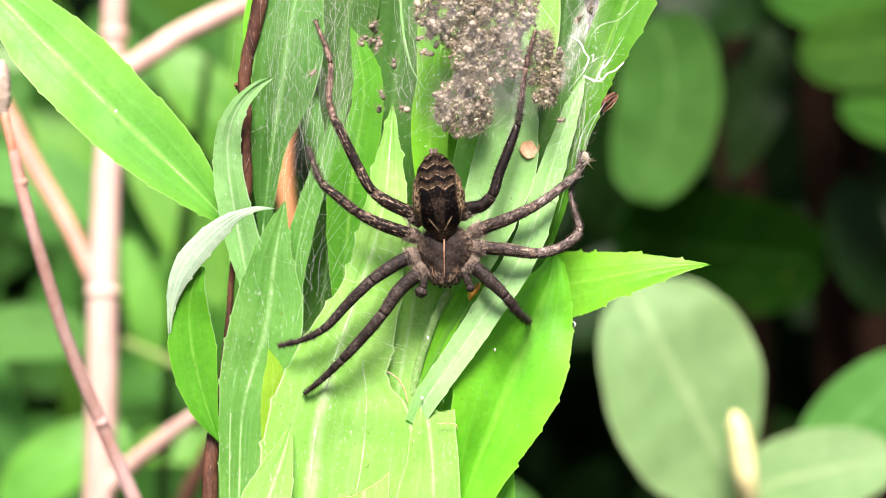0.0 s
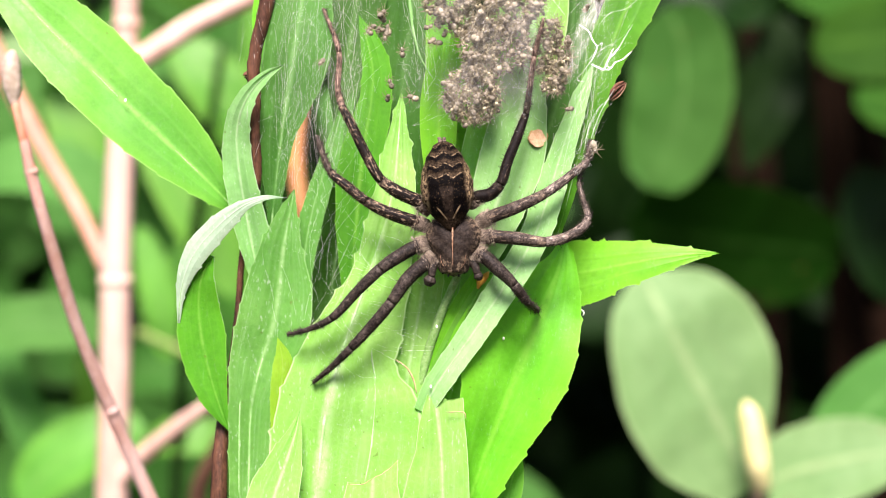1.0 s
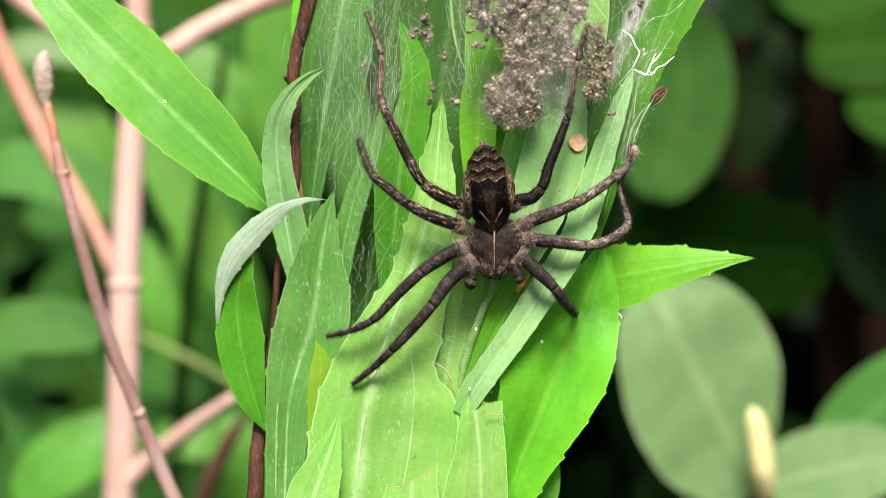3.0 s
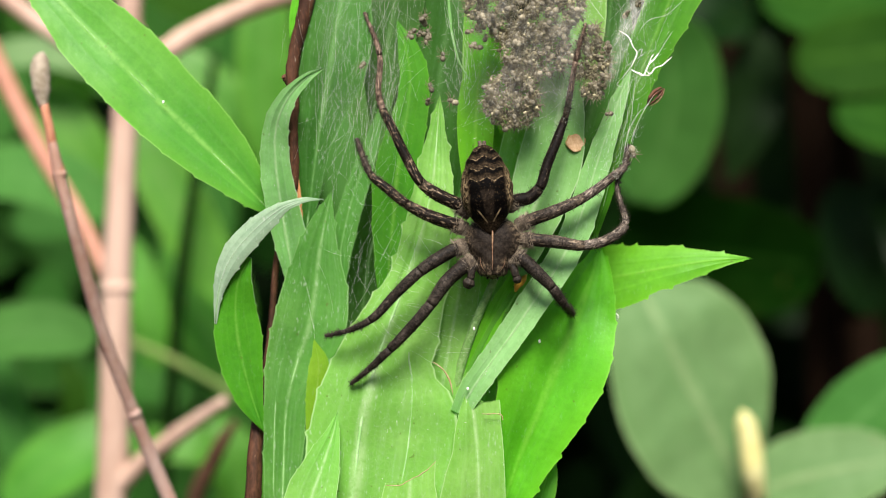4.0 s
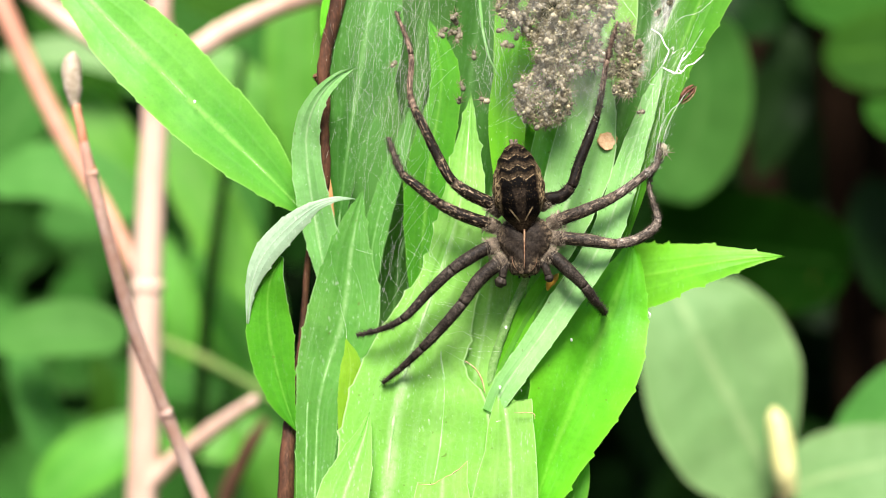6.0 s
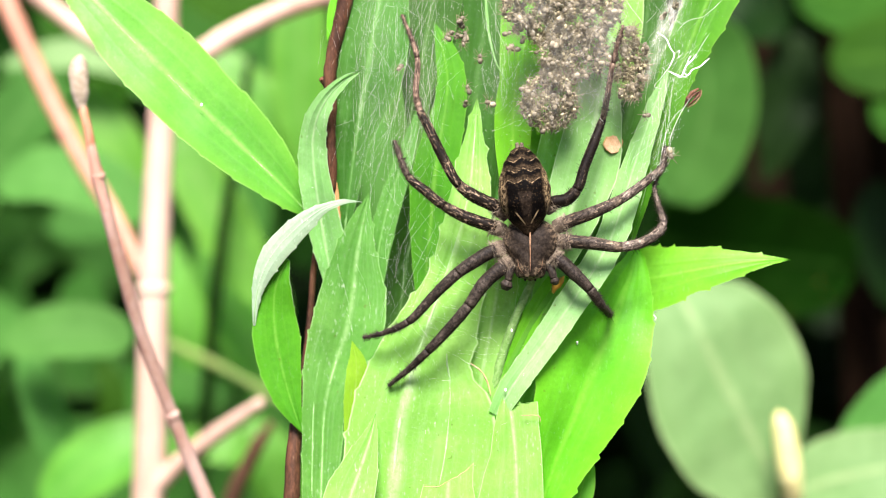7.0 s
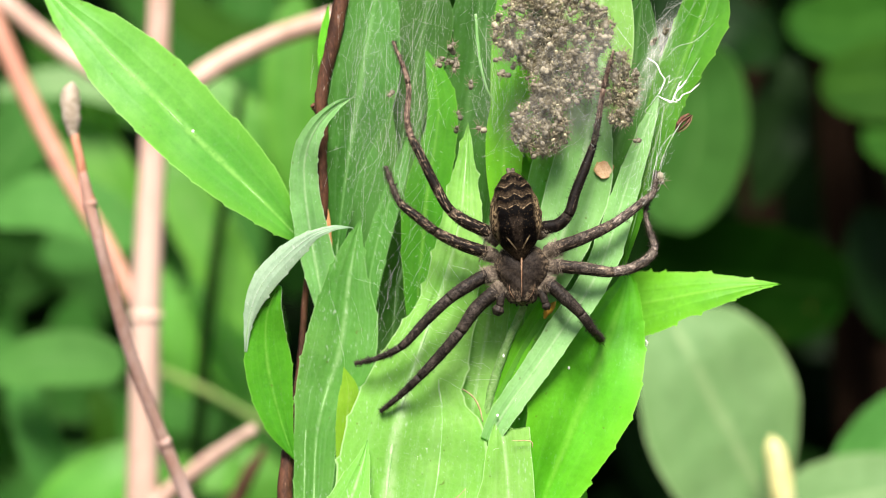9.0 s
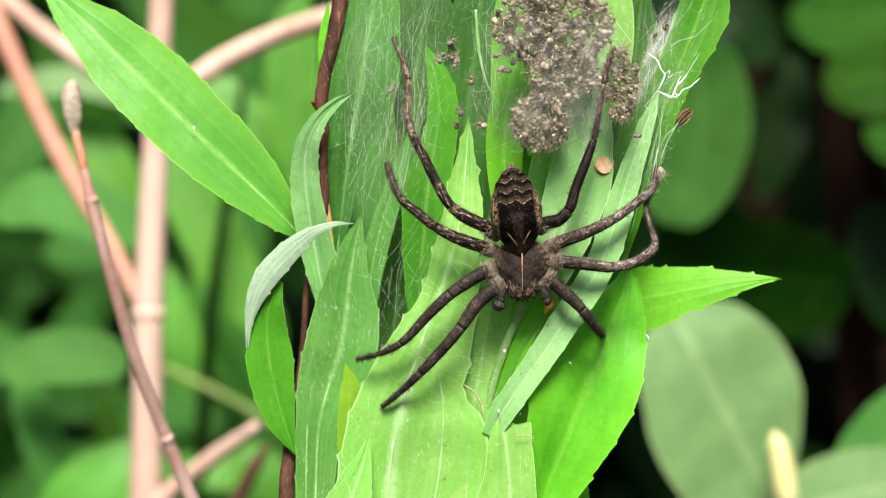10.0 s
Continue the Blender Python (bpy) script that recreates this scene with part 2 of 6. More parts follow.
def leg_material(name, dark, mid, tan, much, cover=0.65):
    """Hairy spider leg: dark ground, fine grain, broken tan dashes along it and paler rings at its joints."""
    k = Nodes(name)
    uv = k.add("UVMap")[1]
    c = k.tree.nodes.new("ShaderNodeSeparateXYZ")
    k.put(c.inputs[0], uv)
    grain = k.noise(2400, 3, 0.7)
    col = k.mix(k.ramp(grain, 0.35, 0.7), dark, mid)
    # the seam round the leg lies at its back
    dash = k.noise(7, 5, 0.7, vector=uv, stretch=(2.6, 0.9, 1))
    speck = k.noise(1300, 4, 0.7)
    mark = k.ramp(k.math("ADD", k.math("MULTIPLY", dash, 0.6), k.math("MULTIPLY", speck, 0.4)), much, much + 0.07)
    ring = k.math("MULTIPLY", k.ramp(k.math("ABSOLUTE", k.math("SUBTRACT", c.outputs[1], 0.94)), 0.07, 0.01), k.ramp(speck, 0.4, 0.6))
    col = k.mix(k.math("MULTIPLY", k.math("MAXIMUM", mark, k.math("MULTIPLY", ring, 0.35)), cover), col, tan)
    band = k.noise(3.2, 2, 0.5, vector=uv, stretch=(0.05, 1, 1))
    col = k.mix(k.ramp(band, 0.42, 0.62), col, k.mix(1.0, col, (0.42, 0.40, 0.38), "MULTIPLY"))
    k.put(k.bsdf.inputs["Base Color"], col)
    k.bsdf.inputs["Roughness"].default_value = 0.55
    k.bsdf.inputs["Specular IOR Level"].default_value = 0.12
    k.bump(k.math("ADD", grain, speck), 0.00012, 0.6)
    return k.mat


def silk_material(name, cover):
    """White silk; the sheets let most of the light pass."""
    k = Nodes(name)
    k.put(k.bsdf.inputs["Base Color"], (0.90, 0.90, 0.80))
    k.bsdf.inputs["Roughness"].default_value = 0.35
    if cover < 1:
        t, to = k.add("BsdfTransparent")
        f = k.math("MULTIPLY", k.ramp(k.noise(160, 6, 0.7, stretch=(1, 1, 0.5)), 0.34, 0.72), cover)
        f = k.math("ADD", f, k.math("MULTIPLY", k.ramp(k.noise(1500, 3, 0.7, stretch=(1, 1, 0.25)), 0.55, 0.75), cover * 0.6))
        c = k.tree.nodes.new("ShaderNodeSeparateXYZ")
        k.put(c.inputs[0], k.add("UVMap")[1])
        for o in (c.outputs[0], c.outputs[1]):
            f = k.math("MULTIPLY", f, k.ramp(k.math("ABSOLUTE", k.math("SUBTRACT", o, 0.5)), 0.5, 0.2))
        m, mo = k.add("MixShader", in0=f)
        k.put(m.inputs[1], to), k.put(m.inputs[2], k.bsdf.outputs[0])
        k.put(k.out.inputs["Surface"], mo)
    return k.mat


GREEN = leaf_material("leaf_green", (0.080, 0.290, 0.026), (0.130, 0.375, 0.042), (0.280, 0.800, 0.040), (0.260, 0.520, 0.100), hairs=0.06, margin=0.3)
LUSH = leaf_material("leaf_lush", (0.040, 0.225, 0.008), (0.072, 0.320, 0.014), (0.170, 0.700, 0.016), (0.200, 0.480, 0.060), hairs=0.05, margin=0.15)
LIGHT = leaf_material("leaf_light", (0.174, 0.450, 0.066), (0.268, 0.565, 0.116), (0.330, 0.840, 0.076), (0.500, 0.710, 0.340), hairs=0.35)
BRIGHT = leaf_material("leaf_bright", (0.085, 0.400, 0.010), (0.140, 0.530, 0.022), (0.260, 0.900, 0.019), (0.220, 0.580, 0.050), hairs=0.08, margin=0.3)
MID = leaf_material("leaf_mid", (0.078, 0.255, 0.036), (0.130, 0.345, 0.062), (0.230, 0.680, 0.052), (0.310, 0.520, 0.200), hairs=0.4)
# darker leaf green for the inner blades, shade put into the colour
DEEP = leaf_material("leaf_inner_shade", (0.030, 0.120, 0.014), (0.055, 0.180, 0.029), (0.120, 0.450, 0.029), (0.120, 0.280, 0.076))
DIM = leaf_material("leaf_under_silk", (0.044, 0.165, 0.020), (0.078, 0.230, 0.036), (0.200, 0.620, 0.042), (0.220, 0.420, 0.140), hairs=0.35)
YOUNG = leaf_material("leaf_young", (0.190, 0.420, 0.022), (0.270, 0.520, 0.040), (0.360, 0.800, 0.030), (0.330, 0.560, 0.100), hairs=0.1)
SILVER = leaf_material("leaf_silvery", (0.195, 0.460, 0.120), (0.305, 0.590, 0.215), (0.330, 0.780, 0.100), (0.520, 0.690, 0.400), hairs=0.4)
WOOLLY = leaf_material("leaf_underside", (0.30, 0.50, 0.30), (0.44, 0.64, 0.42), (0.35, 0.65, 0.25), (0.65, 0.75, 0.6), hairs=0.9, gloss=0.6)
FAR = leaf_material("leaf_thicket", (0.070, 0.265, 0.026), (0.120, 0.365, 0.050), (0.280, 0.820, 0.065), (0.210, 0.430, 0.090), hairs=0.0, scale=4, margin=0.3, through=0.38)
FAR_PALE = leaf_material("leaf_shrub_pale", (0.090, 0.200, 0.058), (0.140, 0.265, 0.094), (0.200, 0.450, 0.080), (0.260, 0.370, 0.160), hairs=0.0, scale=4, through=0.15, gloss=0.6)
# leaf green in two darker copies, shade put into the base colour
FAR_MID = leaf_material("leaf_dim_painted_shade", (0.010, 0.050, 0.003), (0.019, 0.074, 0.005), (0.075, 0.280, 0.010), (0.050, 0.150, 0.015), hairs=0.0, scale=4, through=0.2, spec=0.04, gloss=0.6)
FAR_DUSK = leaf_material("leaf_dusky_painted_shade", (0.0040, 0.024, 0.0010), (0.0095, 0.038, 0.003), (0.040, 0.150, 0.006), (0.020, 0.060, 0.008), hairs=0.0, scale=4, through=0.2, spec=0.03, gloss=0.65)
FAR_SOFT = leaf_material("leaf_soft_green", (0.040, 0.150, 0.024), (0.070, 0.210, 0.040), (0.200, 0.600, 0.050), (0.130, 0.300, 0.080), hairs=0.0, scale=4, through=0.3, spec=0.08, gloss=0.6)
# the soft green darkened, with half shade put into its colour
FAR_HALF_SHADE = leaf_material("leaf_half_shade", (0.026, 0.105, 0.015), (0.048, 0.150, 0.027), (0.160, 0.520, 0.040), (0.090, 0.220, 0.050), hairs=0.0, scale=4, through=0.28, spec=0.06, gloss=0.6)
STALK = rough_material("green_stalk", (0.13, 0.21, 0.05), (0.20, 0.29, 0.075), 80, 0.6)
ORANGE_CANE = rough_material("orange_cane", (0.46, 0.19, 0.07), (0.60, 0.29, 0.12), 60, 0.6, 0.0004)
DUSK_CANE = rough_material("dusky_cane", (0.07, 0.036, 0.020), (0.12, 0.062, 0.035), 60, 0.7, 0.0004)
DOWNY = rough_material("downy_shoot", (0.17, 0.38, 0.08), (0.32, 0.52, 0.19), 1100, 0.8, 0.0004, spots=((0.52, 0.62, 0.42), 0.61))
PALE_RIB = rough_material("pale_leaf_rib", (0.24, 0.48, 0.15), (0.40, 0.60, 0.29), 500, 0.55)
# leaf green cut to near black: the thicket's deep shade is in the colour
FAR_DARK = leaf_material("leaf_painted_shade", (0.0028, 0.013, 0.0014), (0.0055, 0.022, 0.0028), (0.03, 0.10, 0.01), (0.015, 0.045, 0.009), hairs=0.0, scale=4, through=0.15, spec=0.08)
MIDRIB = rough_material("leaf_rib", (0.20, 0.43, 0.12), (0.32, 0.54, 0.23), 300, 0.5)
TORN = rough_material("torn_edge", (0.36, 0.24, 0.10), (0.52, 0.42, 0.24), 900, 0.7)
BARK = rough_material("stem_bark", (0.035, 0.015, 0.008), (0.135, 0.058, 0.030), 420, 0.6, 0.00015, spots=((0.26, 0.15, 0.09), 0.60), stretch=(1, 1, 0.3))
TWIG = rough_material("twig_bark", (0.66, 0.37, 0.28), (0.86, 0.60, 0.51), 170, 0.5, 0.00008, spots=((0.40, 0.19, 0.12), 0.66), stretch=(1, 1, 0.35))
SHOOT = rough_material("young_shoot_bark", (0.46, 0.17, 0.09), (0.64, 0.29, 0.18), 260, 0.5, 0.00006, stretch=(1, 1, 0.3))
RED_CANE = rough_material("reddish_cane", (0.38, 0.175, 0.115), (0.52, 0.27, 0.19), 60, 0.6, 0.0004, spots=((0.24, 0.1, 0.06), 0.62), stretch=(1, 1, 0.25))
CANE = rough_material("dry_cane", (0.44, 0.285, 0.21), (0.61, 0.43, 0.335), 60, 0.6, 0.0002, spots=((0.32, 0.18, 0.12), 0.62), stretch=(1, 1, 0.25))
# bark darkened far below brown: shade is part of this colour
DARK_STEM = rough_material("stem_painted_shade", (0.006, 0.0032, 0.0016), (0.012, 0.0065, 0.0035), 40, 0.9, 0.001, spec=0.03)
BUD = rough_material("woolly_bud", (0.36, 0.28, 0.20), (0.58, 0.49, 0.39), 900, 0.9, 0.0006)
YELLOW = rough_material("yellow_bud", (0.56, 0.51, 0.19), (0.68, 0.65, 0.32), 150, 0.6)
# added backdrop, almost black so that it reads as deep shade
DARK_BACKDROP = rough_material("backdrop_painted_shade", (0.004, 0.010, 0.003), (0.010, 0.028, 0.006), 6, 0.95, 0.02, spec=0.05)
SOIL = rough_material("leaf_litter", (0.020, 0.015, 0.008), (0.05, 0.033, 0.016), 25, 0.95, 0.01)
ABDOMEN = abdomen_material()
CARAPACE = carapace_material()
LEG = leg_material("spider_leg", (0.003, 0.002, 0.0014), (0.020, 0.0132, 0.0088), (0.54, 0.40, 0.26), 0.522, 0.7)
LEG_GREY = leg_material("spider_foreleg", (0.017, 0.0128, 0.0098), (0.108, 0.086, 0.067), (0.44, 0.335, 0.23), 0.526, 0.65)
LEG_FORE = leg_material("spider_front_leg", (0.011, 0.0085, 0.0066), (0.070, 0.056, 0.044), (0.22, 0.175, 0.13), 0.56, 0.5)
LEG_DARK = leg_material("spider_rear_leg", (0.003, 0.002, 0.0014), (0.016, 0.0108, 0.0075), (0.34, 0.25, 0.17), 0.57, 0.5)
LEG_PALE = leg_material("spider_pale_foot", (0.033, 0.026, 0.021), (0.165, 0.134, 0.110), (0.56, 0.46, 0.36), 0.50, 0.6)
TIBIA = leg_material("spider_thin_leg", (0.040, 0.025, 0.018), (0.20, 0.140, 0.105), (0.56, 0.40, 0.29), 0.48)
DARK_HAIR = rough_material("spider_leg_hair", (0.02, 0.015, 0.011), (0.075, 0.057, 0.042), 500, 0.6)
HAIR = rough_material("spider_hair", (0.20, 0.16, 0.11), (0.44, 0.37, 0.27), 500, 0.6)
SPINE = rough_material("spider_spine", (0.012, 0.009, 0.007), (0.03, 0.02, 0.015), 500, 0.4)
TAN = rough_material("spider_stripe", (0.16, 0.08, 0.04), (0.40, 0.25, 0.145), 1500, 0.6, spots=((0.04, 0.022, 0.012), 0.52))
EYE = rough_material("spider_eye", (0.004, 0.004, 0.004), (0.008, 0.007, 0.006), 500, 0.12, spec=0.6)
BABY_TAN = rough_material("spiderling_tan", (0.24, 0.210, 0.140), (0.45, 0.405, 0.285), 1500, 0.5, spots=((0.12, 0.085, 0.05), 0.58))
BABY_GREY = rough_material("spiderling_grey", (0.12, 0.106, 0.072), (0.27, 0.24, 0.17), 1500, 0.5, spots=((0.04, 0.032, 0.018), 0.54))
BABY_LEG = rough_material("spiderling_leg", (0.14, 0.12, 0.07), (0.30, 0.26, 0.155), 1500, 0.5, spots=((0.05, 0.04, 0.025), 0.60))
BROOD = brood_material()
SILK = silk_material("silk_thread", 1.0)
VEIL = silk_material("silk_sheet", 0.075)
THIN_VEIL = silk_material("thin_silk_sheet", 0.05)
BROOD_VEIL = silk_material("silk_sheet_over_brood", 0.09)
GAUZE = silk_material("silk_gauze", 0.45)
RUST = rough_material("rusty_spot", (0.52, 0.31, 0.14), (0.74, 0.52, 0.31), 700, 0.85, spots=((0.34, 0.19, 0.10), 0.58))
HUSK = rough_material("husk_brown", (0.045, 0.016, 0.009), (0.20, 0.085, 0.05), 1500, 0.5, spots=((0.42, 0.28, 0.19), 0.60))
HUSK_RIM = rough_material("spot_rim", (0.30, 0.20, 0.06), (0.46, 0.34, 0.12), 900, 0.8)
COXA = rough_material("spider_coxa", (0.040, 0.030, 0.022), (0.15, 0.118, 0.085), 900, 0.7, 0.0002, spots=((0.27, 0.21, 0.14), 0.57))
AMBER = rough_material("amber_leaf_fleck", (0.55, 0.28, 0.03), (0.70, 0.40, 0.06), 900, 0.6)


# ---- building blocks ----
mm = 0.0000922


def base_empty(name, at):
    ob = new(name)
    ob.location = at
    ob.empty_display_size = 0.01
    return ob


def mesh_object(name, bm, material):
    me = bpy.data.meshes.new(name)
    bm.to_mesh(me)
    bm.free()
    for mt in material if isinstance(material, list) else [material]:
        me.materials.append(mt)
    me.polygons.foreach_set("use_smooth", [True] * len(me.polygons))
    return new(name, me)


def part(name, bm, material, parent, label=""):
    ob = mesh_object(name, bm, material)
    ob.parent = parent
    top = parent
    while top.parent:
        top = top.parent
    if parent is top:
        ob.matrix_parent_inverse = top.matrix_basis.inverted()
    return tagged(ob, label)


def glide(pts, n):
    """n + 1 places along a smooth line through pts, evenly shared out between them."""
    p = [Vector(q) for q in pts]
    gap = [max((b - a).length, 1e-7) for a, b in zip(p, p[1:])]
    way = [(b - a) / g for a, b, g in zip(p, p[1:], gap)]
    tan = [way[0]] + [(a * h + b * g) / (g + h) for a, b, g, h in zip(way, way[1:], gap, gap[1:])] + [way[-1]]
    out = []
    for i in range(n + 1):
        s = i / n * (len(p) - 1)
        j = min(int(s), len(p) - 2)
        f = s - j
        a, b, c, d = p[j], p[j + 1], tan[j] * gap[j], tan[j + 1] * gap[j]
        out.append(a * (2 * f**3 - 3 * f**2 + 1) + c * (f**3 - 2 * f**2 + f) + b * (3 * f**2 - 2 * f**3) + d * (f**3 - f**2))
    return out


def along(values, s):
    x = s * (len(values) - 1)
    j = min(int(x), len(values) - 2)
    return values[j] + (values[j + 1] - values[j]) * (x - j)


def add_tube(bm, pts, radii, n=12, sides=8, cap=True, rough=0.0):
    line = glide(pts, n)
    uvs = bm.loops.layers.uv.verify()
    side = None
    rings = []
    for i, c in enumerate(line):
        t = (line[min(i + 1, n)] - line[max(i - 1, 0)]).normalized()
        side = (side if side else t.orthogonal()) - t * (side.dot(t) if side else 0)
        side.normalize()
        up = t.cross(side)
        r = along(radii, i / n)
        ring = []
        for j in range(sides):
            a = 2 * math.pi * j / sides
            rr = r * (1 + rough * noise.noise(c * 900 + Vector((j, 0, i))))
            ring.append(bm.verts.new(c + (side * math.cos(a) + up * math.sin(a)) * rr))
        rings.append(ring)
    for a, b in zip(rings, rings[1:]):
        i = rings.index(a)
        for j in range(sides):
            f = bm.faces.new((a[j], a[(j + 1) % sides], b[(j + 1) % sides], b[j]))
            for loop, (u, v) in zip(f.loops, ((j, i), (j + 1, i), (j + 1, i + 1), (j, i + 1))):
                loop[uvs].uv = (u / sides, v / n)
    if cap:
        bm.faces.new(rings[0][::-1])
        bm.faces.new(rings[-1])
    return rings


def tube(pts, radii, n=12, sides=8, rough=0.0):
    bm = bmesh.new()
    add_tube(bm, pts, radii, n, sides, True, rough)
    return bm


def add_ball(bm, centre, size, turn=None, u=10, v=7):
    m = Matrix.Translation(centre) @ (turn or Matrix.Identity(4)) @ Matrix.Diagonal((*size, 1))
    return bmesh.ops.create_uvsphere(bm, u_segments=u, v_segments=v, radius=1, matrix=m)


def ball(centre, size, turn=None, u=10, v=7):
    bm = bmesh.new()
    add_ball(bm, centre, size, turn, u, v)
    return bm


def add_leaf(bm, pts, half, peak=0.45, face=(0, -1, 0.15), roll=(0, 0), fold=0.2, curl=0.0, teeth=0.0, stub=0.0, ease=0.0, full=1.3, cut=1.0, tear=(0, 0), pleat=0.02, n=96, m=6, seed=0, back=None, edges=None, sink=0.00006):
    """A leaf blade along pts from base to tip, half its width wide at peak, or edged by two runs of half widths. stub: width left at the base. cut: torn off there."""
    rnd = random.Random(seed)
    line = glide(pts, n)
    uvs = bm.loops.layers.uv.verify()
    p, q = full * peak, full * (1 - peak)
    top = peak**p * (1 - peak) ** q
    grid = []
    count = rnd.randint(11, 15)
    reach = sum((b - a).length for a, b in zip(line, line[1:])) / (62 * mm)
    jag = [rnd.uniform(-1, 1) for _ in range(2 * m + 1)]
    for i in range(n + 1):
        s = i / n * cut
        x = i / n * cut * n
        j = min(int(x), n - 1)
        c = line[j].lerp(line[j + 1], x - j)
        t = (line[min(j + 1, n)] - line[max(j - 1, 0)]).normalized()
        side = t.cross(Vector(face)).normalized()
        nor = side.cross(t)
        spin = Matrix.Rotation(radians(along(roll, s)), 3, t)
        side, nor = spin @ side, spin @ nor
        w = half * (max(s, 1e-4) ** p * max(1 - s, 0) ** q) / top
        if s < peak and stub:
            w = half * (stub + (1 - stub) * ((s / peak) ** ease if ease else math.sin(math.pi / 2 * s / peak)))
        row = []
        for b in range(-m, m + 1):
            v = b / m
            ww = w
            if edges:
                ww = w = across(edges[1 if b > 0 else 0], s) * mm if b else half * 0.5
                if abs(b) == m and teeth and 0.1 < s < 0.97:
                    ph = (s * reach + (0.37 if b > 0 else 0) + 0.5 * noise.noise(Vector((s * 7, seed, b)))) % 1
                    ww += min(1, w / (14 * mm)) * teeth * mm * (ph**6 - 0.1 + 0.2 * noise.noise(Vector((s * 50, b, seed))))
            elif abs(b) == m and teeth and 0.12 < s < 0.96:
                ph = (s * count + (0.37 if b > 0 else 0)) % 1
                ww = w * (1 - 0.01) + teeth * half * (ph**2) * min(1, 4 * (1 - s))
            d = fold * abs(v) * w - curl * v * v * w + 0.05 * half * noise.noise(c * 120 + Vector((v * 1.3, seed, 0)))
            d += pleat * half * math.cos(v * 13 + 0.6 * noise.noise(c * 60)) * (1 - v * v) - 0.012 * half * math.exp(-((v / 0.16) ** 2))
            at = c + side * (v * ww) + nor * d
            if cut < 1 and i == n:
                at += t * half * (along(tear, 0.5 + 0.5 * v) + 0.04 * jag[b + m])
            row.append((bm.verts.new(at), (s, 0.5 + 0.5 * v), at, nor))
        grid.append(row)
    for a, b in zip(grid, grid[1:]):
        for j in range(2 * m):
            f = bm.faces.new([k[0] for k in (a[j], a[j + 1], b[j + 1], b[j])])
            for loop, k in zip(f.loops, (a[j], a[j + 1], b[j + 1], b[j])):
                loop[uvs].uv = k[1]
    if back is not None:
        low = [[bm.verts.new(k[2] - k[3] * 0.00022) for k in row] for row in grid]
        for i in range(n):
            for j in range(2 * m):
                f = bm.faces.new((low[i][j], low[i + 1][j], low[i + 1][j + 1], low[i][j + 1]))
                f.material_index = back
                for loop, (a, b) in zip(f.loops, ((i, j), (i + 1, j), (i + 1, j + 1), (i, j + 1))):
                    loop[uvs].uv = grid[a][b][1]
    add_leaf.rows = grid
    if cut < 1:
        add_leaf.torn = [k[2] for k in grid[-1]]
    return [row[m][2] - row[m][3] * sink for row in grid]


def across(profile, s):
    """A half width at s: from pairs of place and width, or a smooth run through even steps."""
    if isinstance(profile[0], tuple):
        for (a, u), (b, v) in zip(profile, profile[1:]):
            if s <= b:
                return u + (v - u) * (s - a) / (b - a)
        return profile[-1][1]
    x = s * (len(profile) - 1)
    j = min(int(x), len(profile) - 2)
    f = x - j
    p = [profile[max(0, min(len(profile) - 1, j + k))] for k in (-1, 0, 1, 2)]
    c = 0.5 * (p[2] - p[0]) if j else p[2] - p[1]
    d = 0.5 * (p[3] - p[1]) if j < len(profile) - 2 else p[2] - p[1]
    return max(0.0, p[1] * (2 * f**3 - 3 * f**2 + 1) + c * (f**3 - 2 * f**2 + f) + p[2] * (3 * f**2 - 2 * f**3) + d * (f**3 - f**2))


def leaf(plant, material, pts, half, label="", rib=0.0002, rib_material=None, side_ribs=(), **shape):
    """One blade with its raised midrib, a part of plant."""
    bm = bmesh.new()
    line = add_leaf(bm, pts, half, sink=rib * 0.75, **shape)
    ob = part("leaf", bm, material, plant, label)
    if shape.get("cut", 1) < 1:
        part("torn_edge", tube(add_leaf.torn, [0.00004, 0.00009, 0.00006, 0.0001, 0.00004], 24, 5, 0.4), TORN, ob, "brown torn edge")
    skin = material[0] if isinstance(material, list) else material
    if rib and (rib_material or skin not in (GREEN, BRIGHT, LUSH, YOUNG)):
        step = max(1, len(line) // 10)
        pick = line[::step]
        part("midrib", tube(pick, [rib, rib * 0.8, rib * 0.25], 14, 5), rib_material or MIDRIB, ob)
    for k in side_ribs:
        low, high = (len(add_leaf.rows) * 3 // 100, len(add_leaf.rows) * 66 // 100)
        run = [row[k + 6][2] - row[k + 6][3] * rib * 0.55 for row in add_leaf.rows[low:high:6]]
        part("side_rib", tube(run, [rib * 0.6, rib * 0.7, rib * 0.55, rib * 0.2], 3 * len(run), 5), rib_material or MIDRIB, ob)
    return ob


# ---- ground ----
bm = bmesh.new()
bmesh.ops.create_grid(bm, x_segments=90, y_segments=90, size=1)
for v in bm.verts:
    x, y = v.co.x, v.co.y
    v.co = Vector((60 * x * abs(x) ** 1.5, 60 * y * abs(y) ** 1.5, 0))
    v.co.z = 0.03 * noise.noise(v.co * 3) + 0.012 * noise.noise(v.co * 14)
tagged(mesh_object("ground", bm, SOIL), "dark damp soil with rotting leaf litter", "ground", kind="structure")

# ---- the leafy stem that carries the nest ----
plant = tagged(base_empty("goldenrod_plant", (0.012, 0.03, 0)), "leafy green goldenrod stem with leaves tied together by silk", "plant")
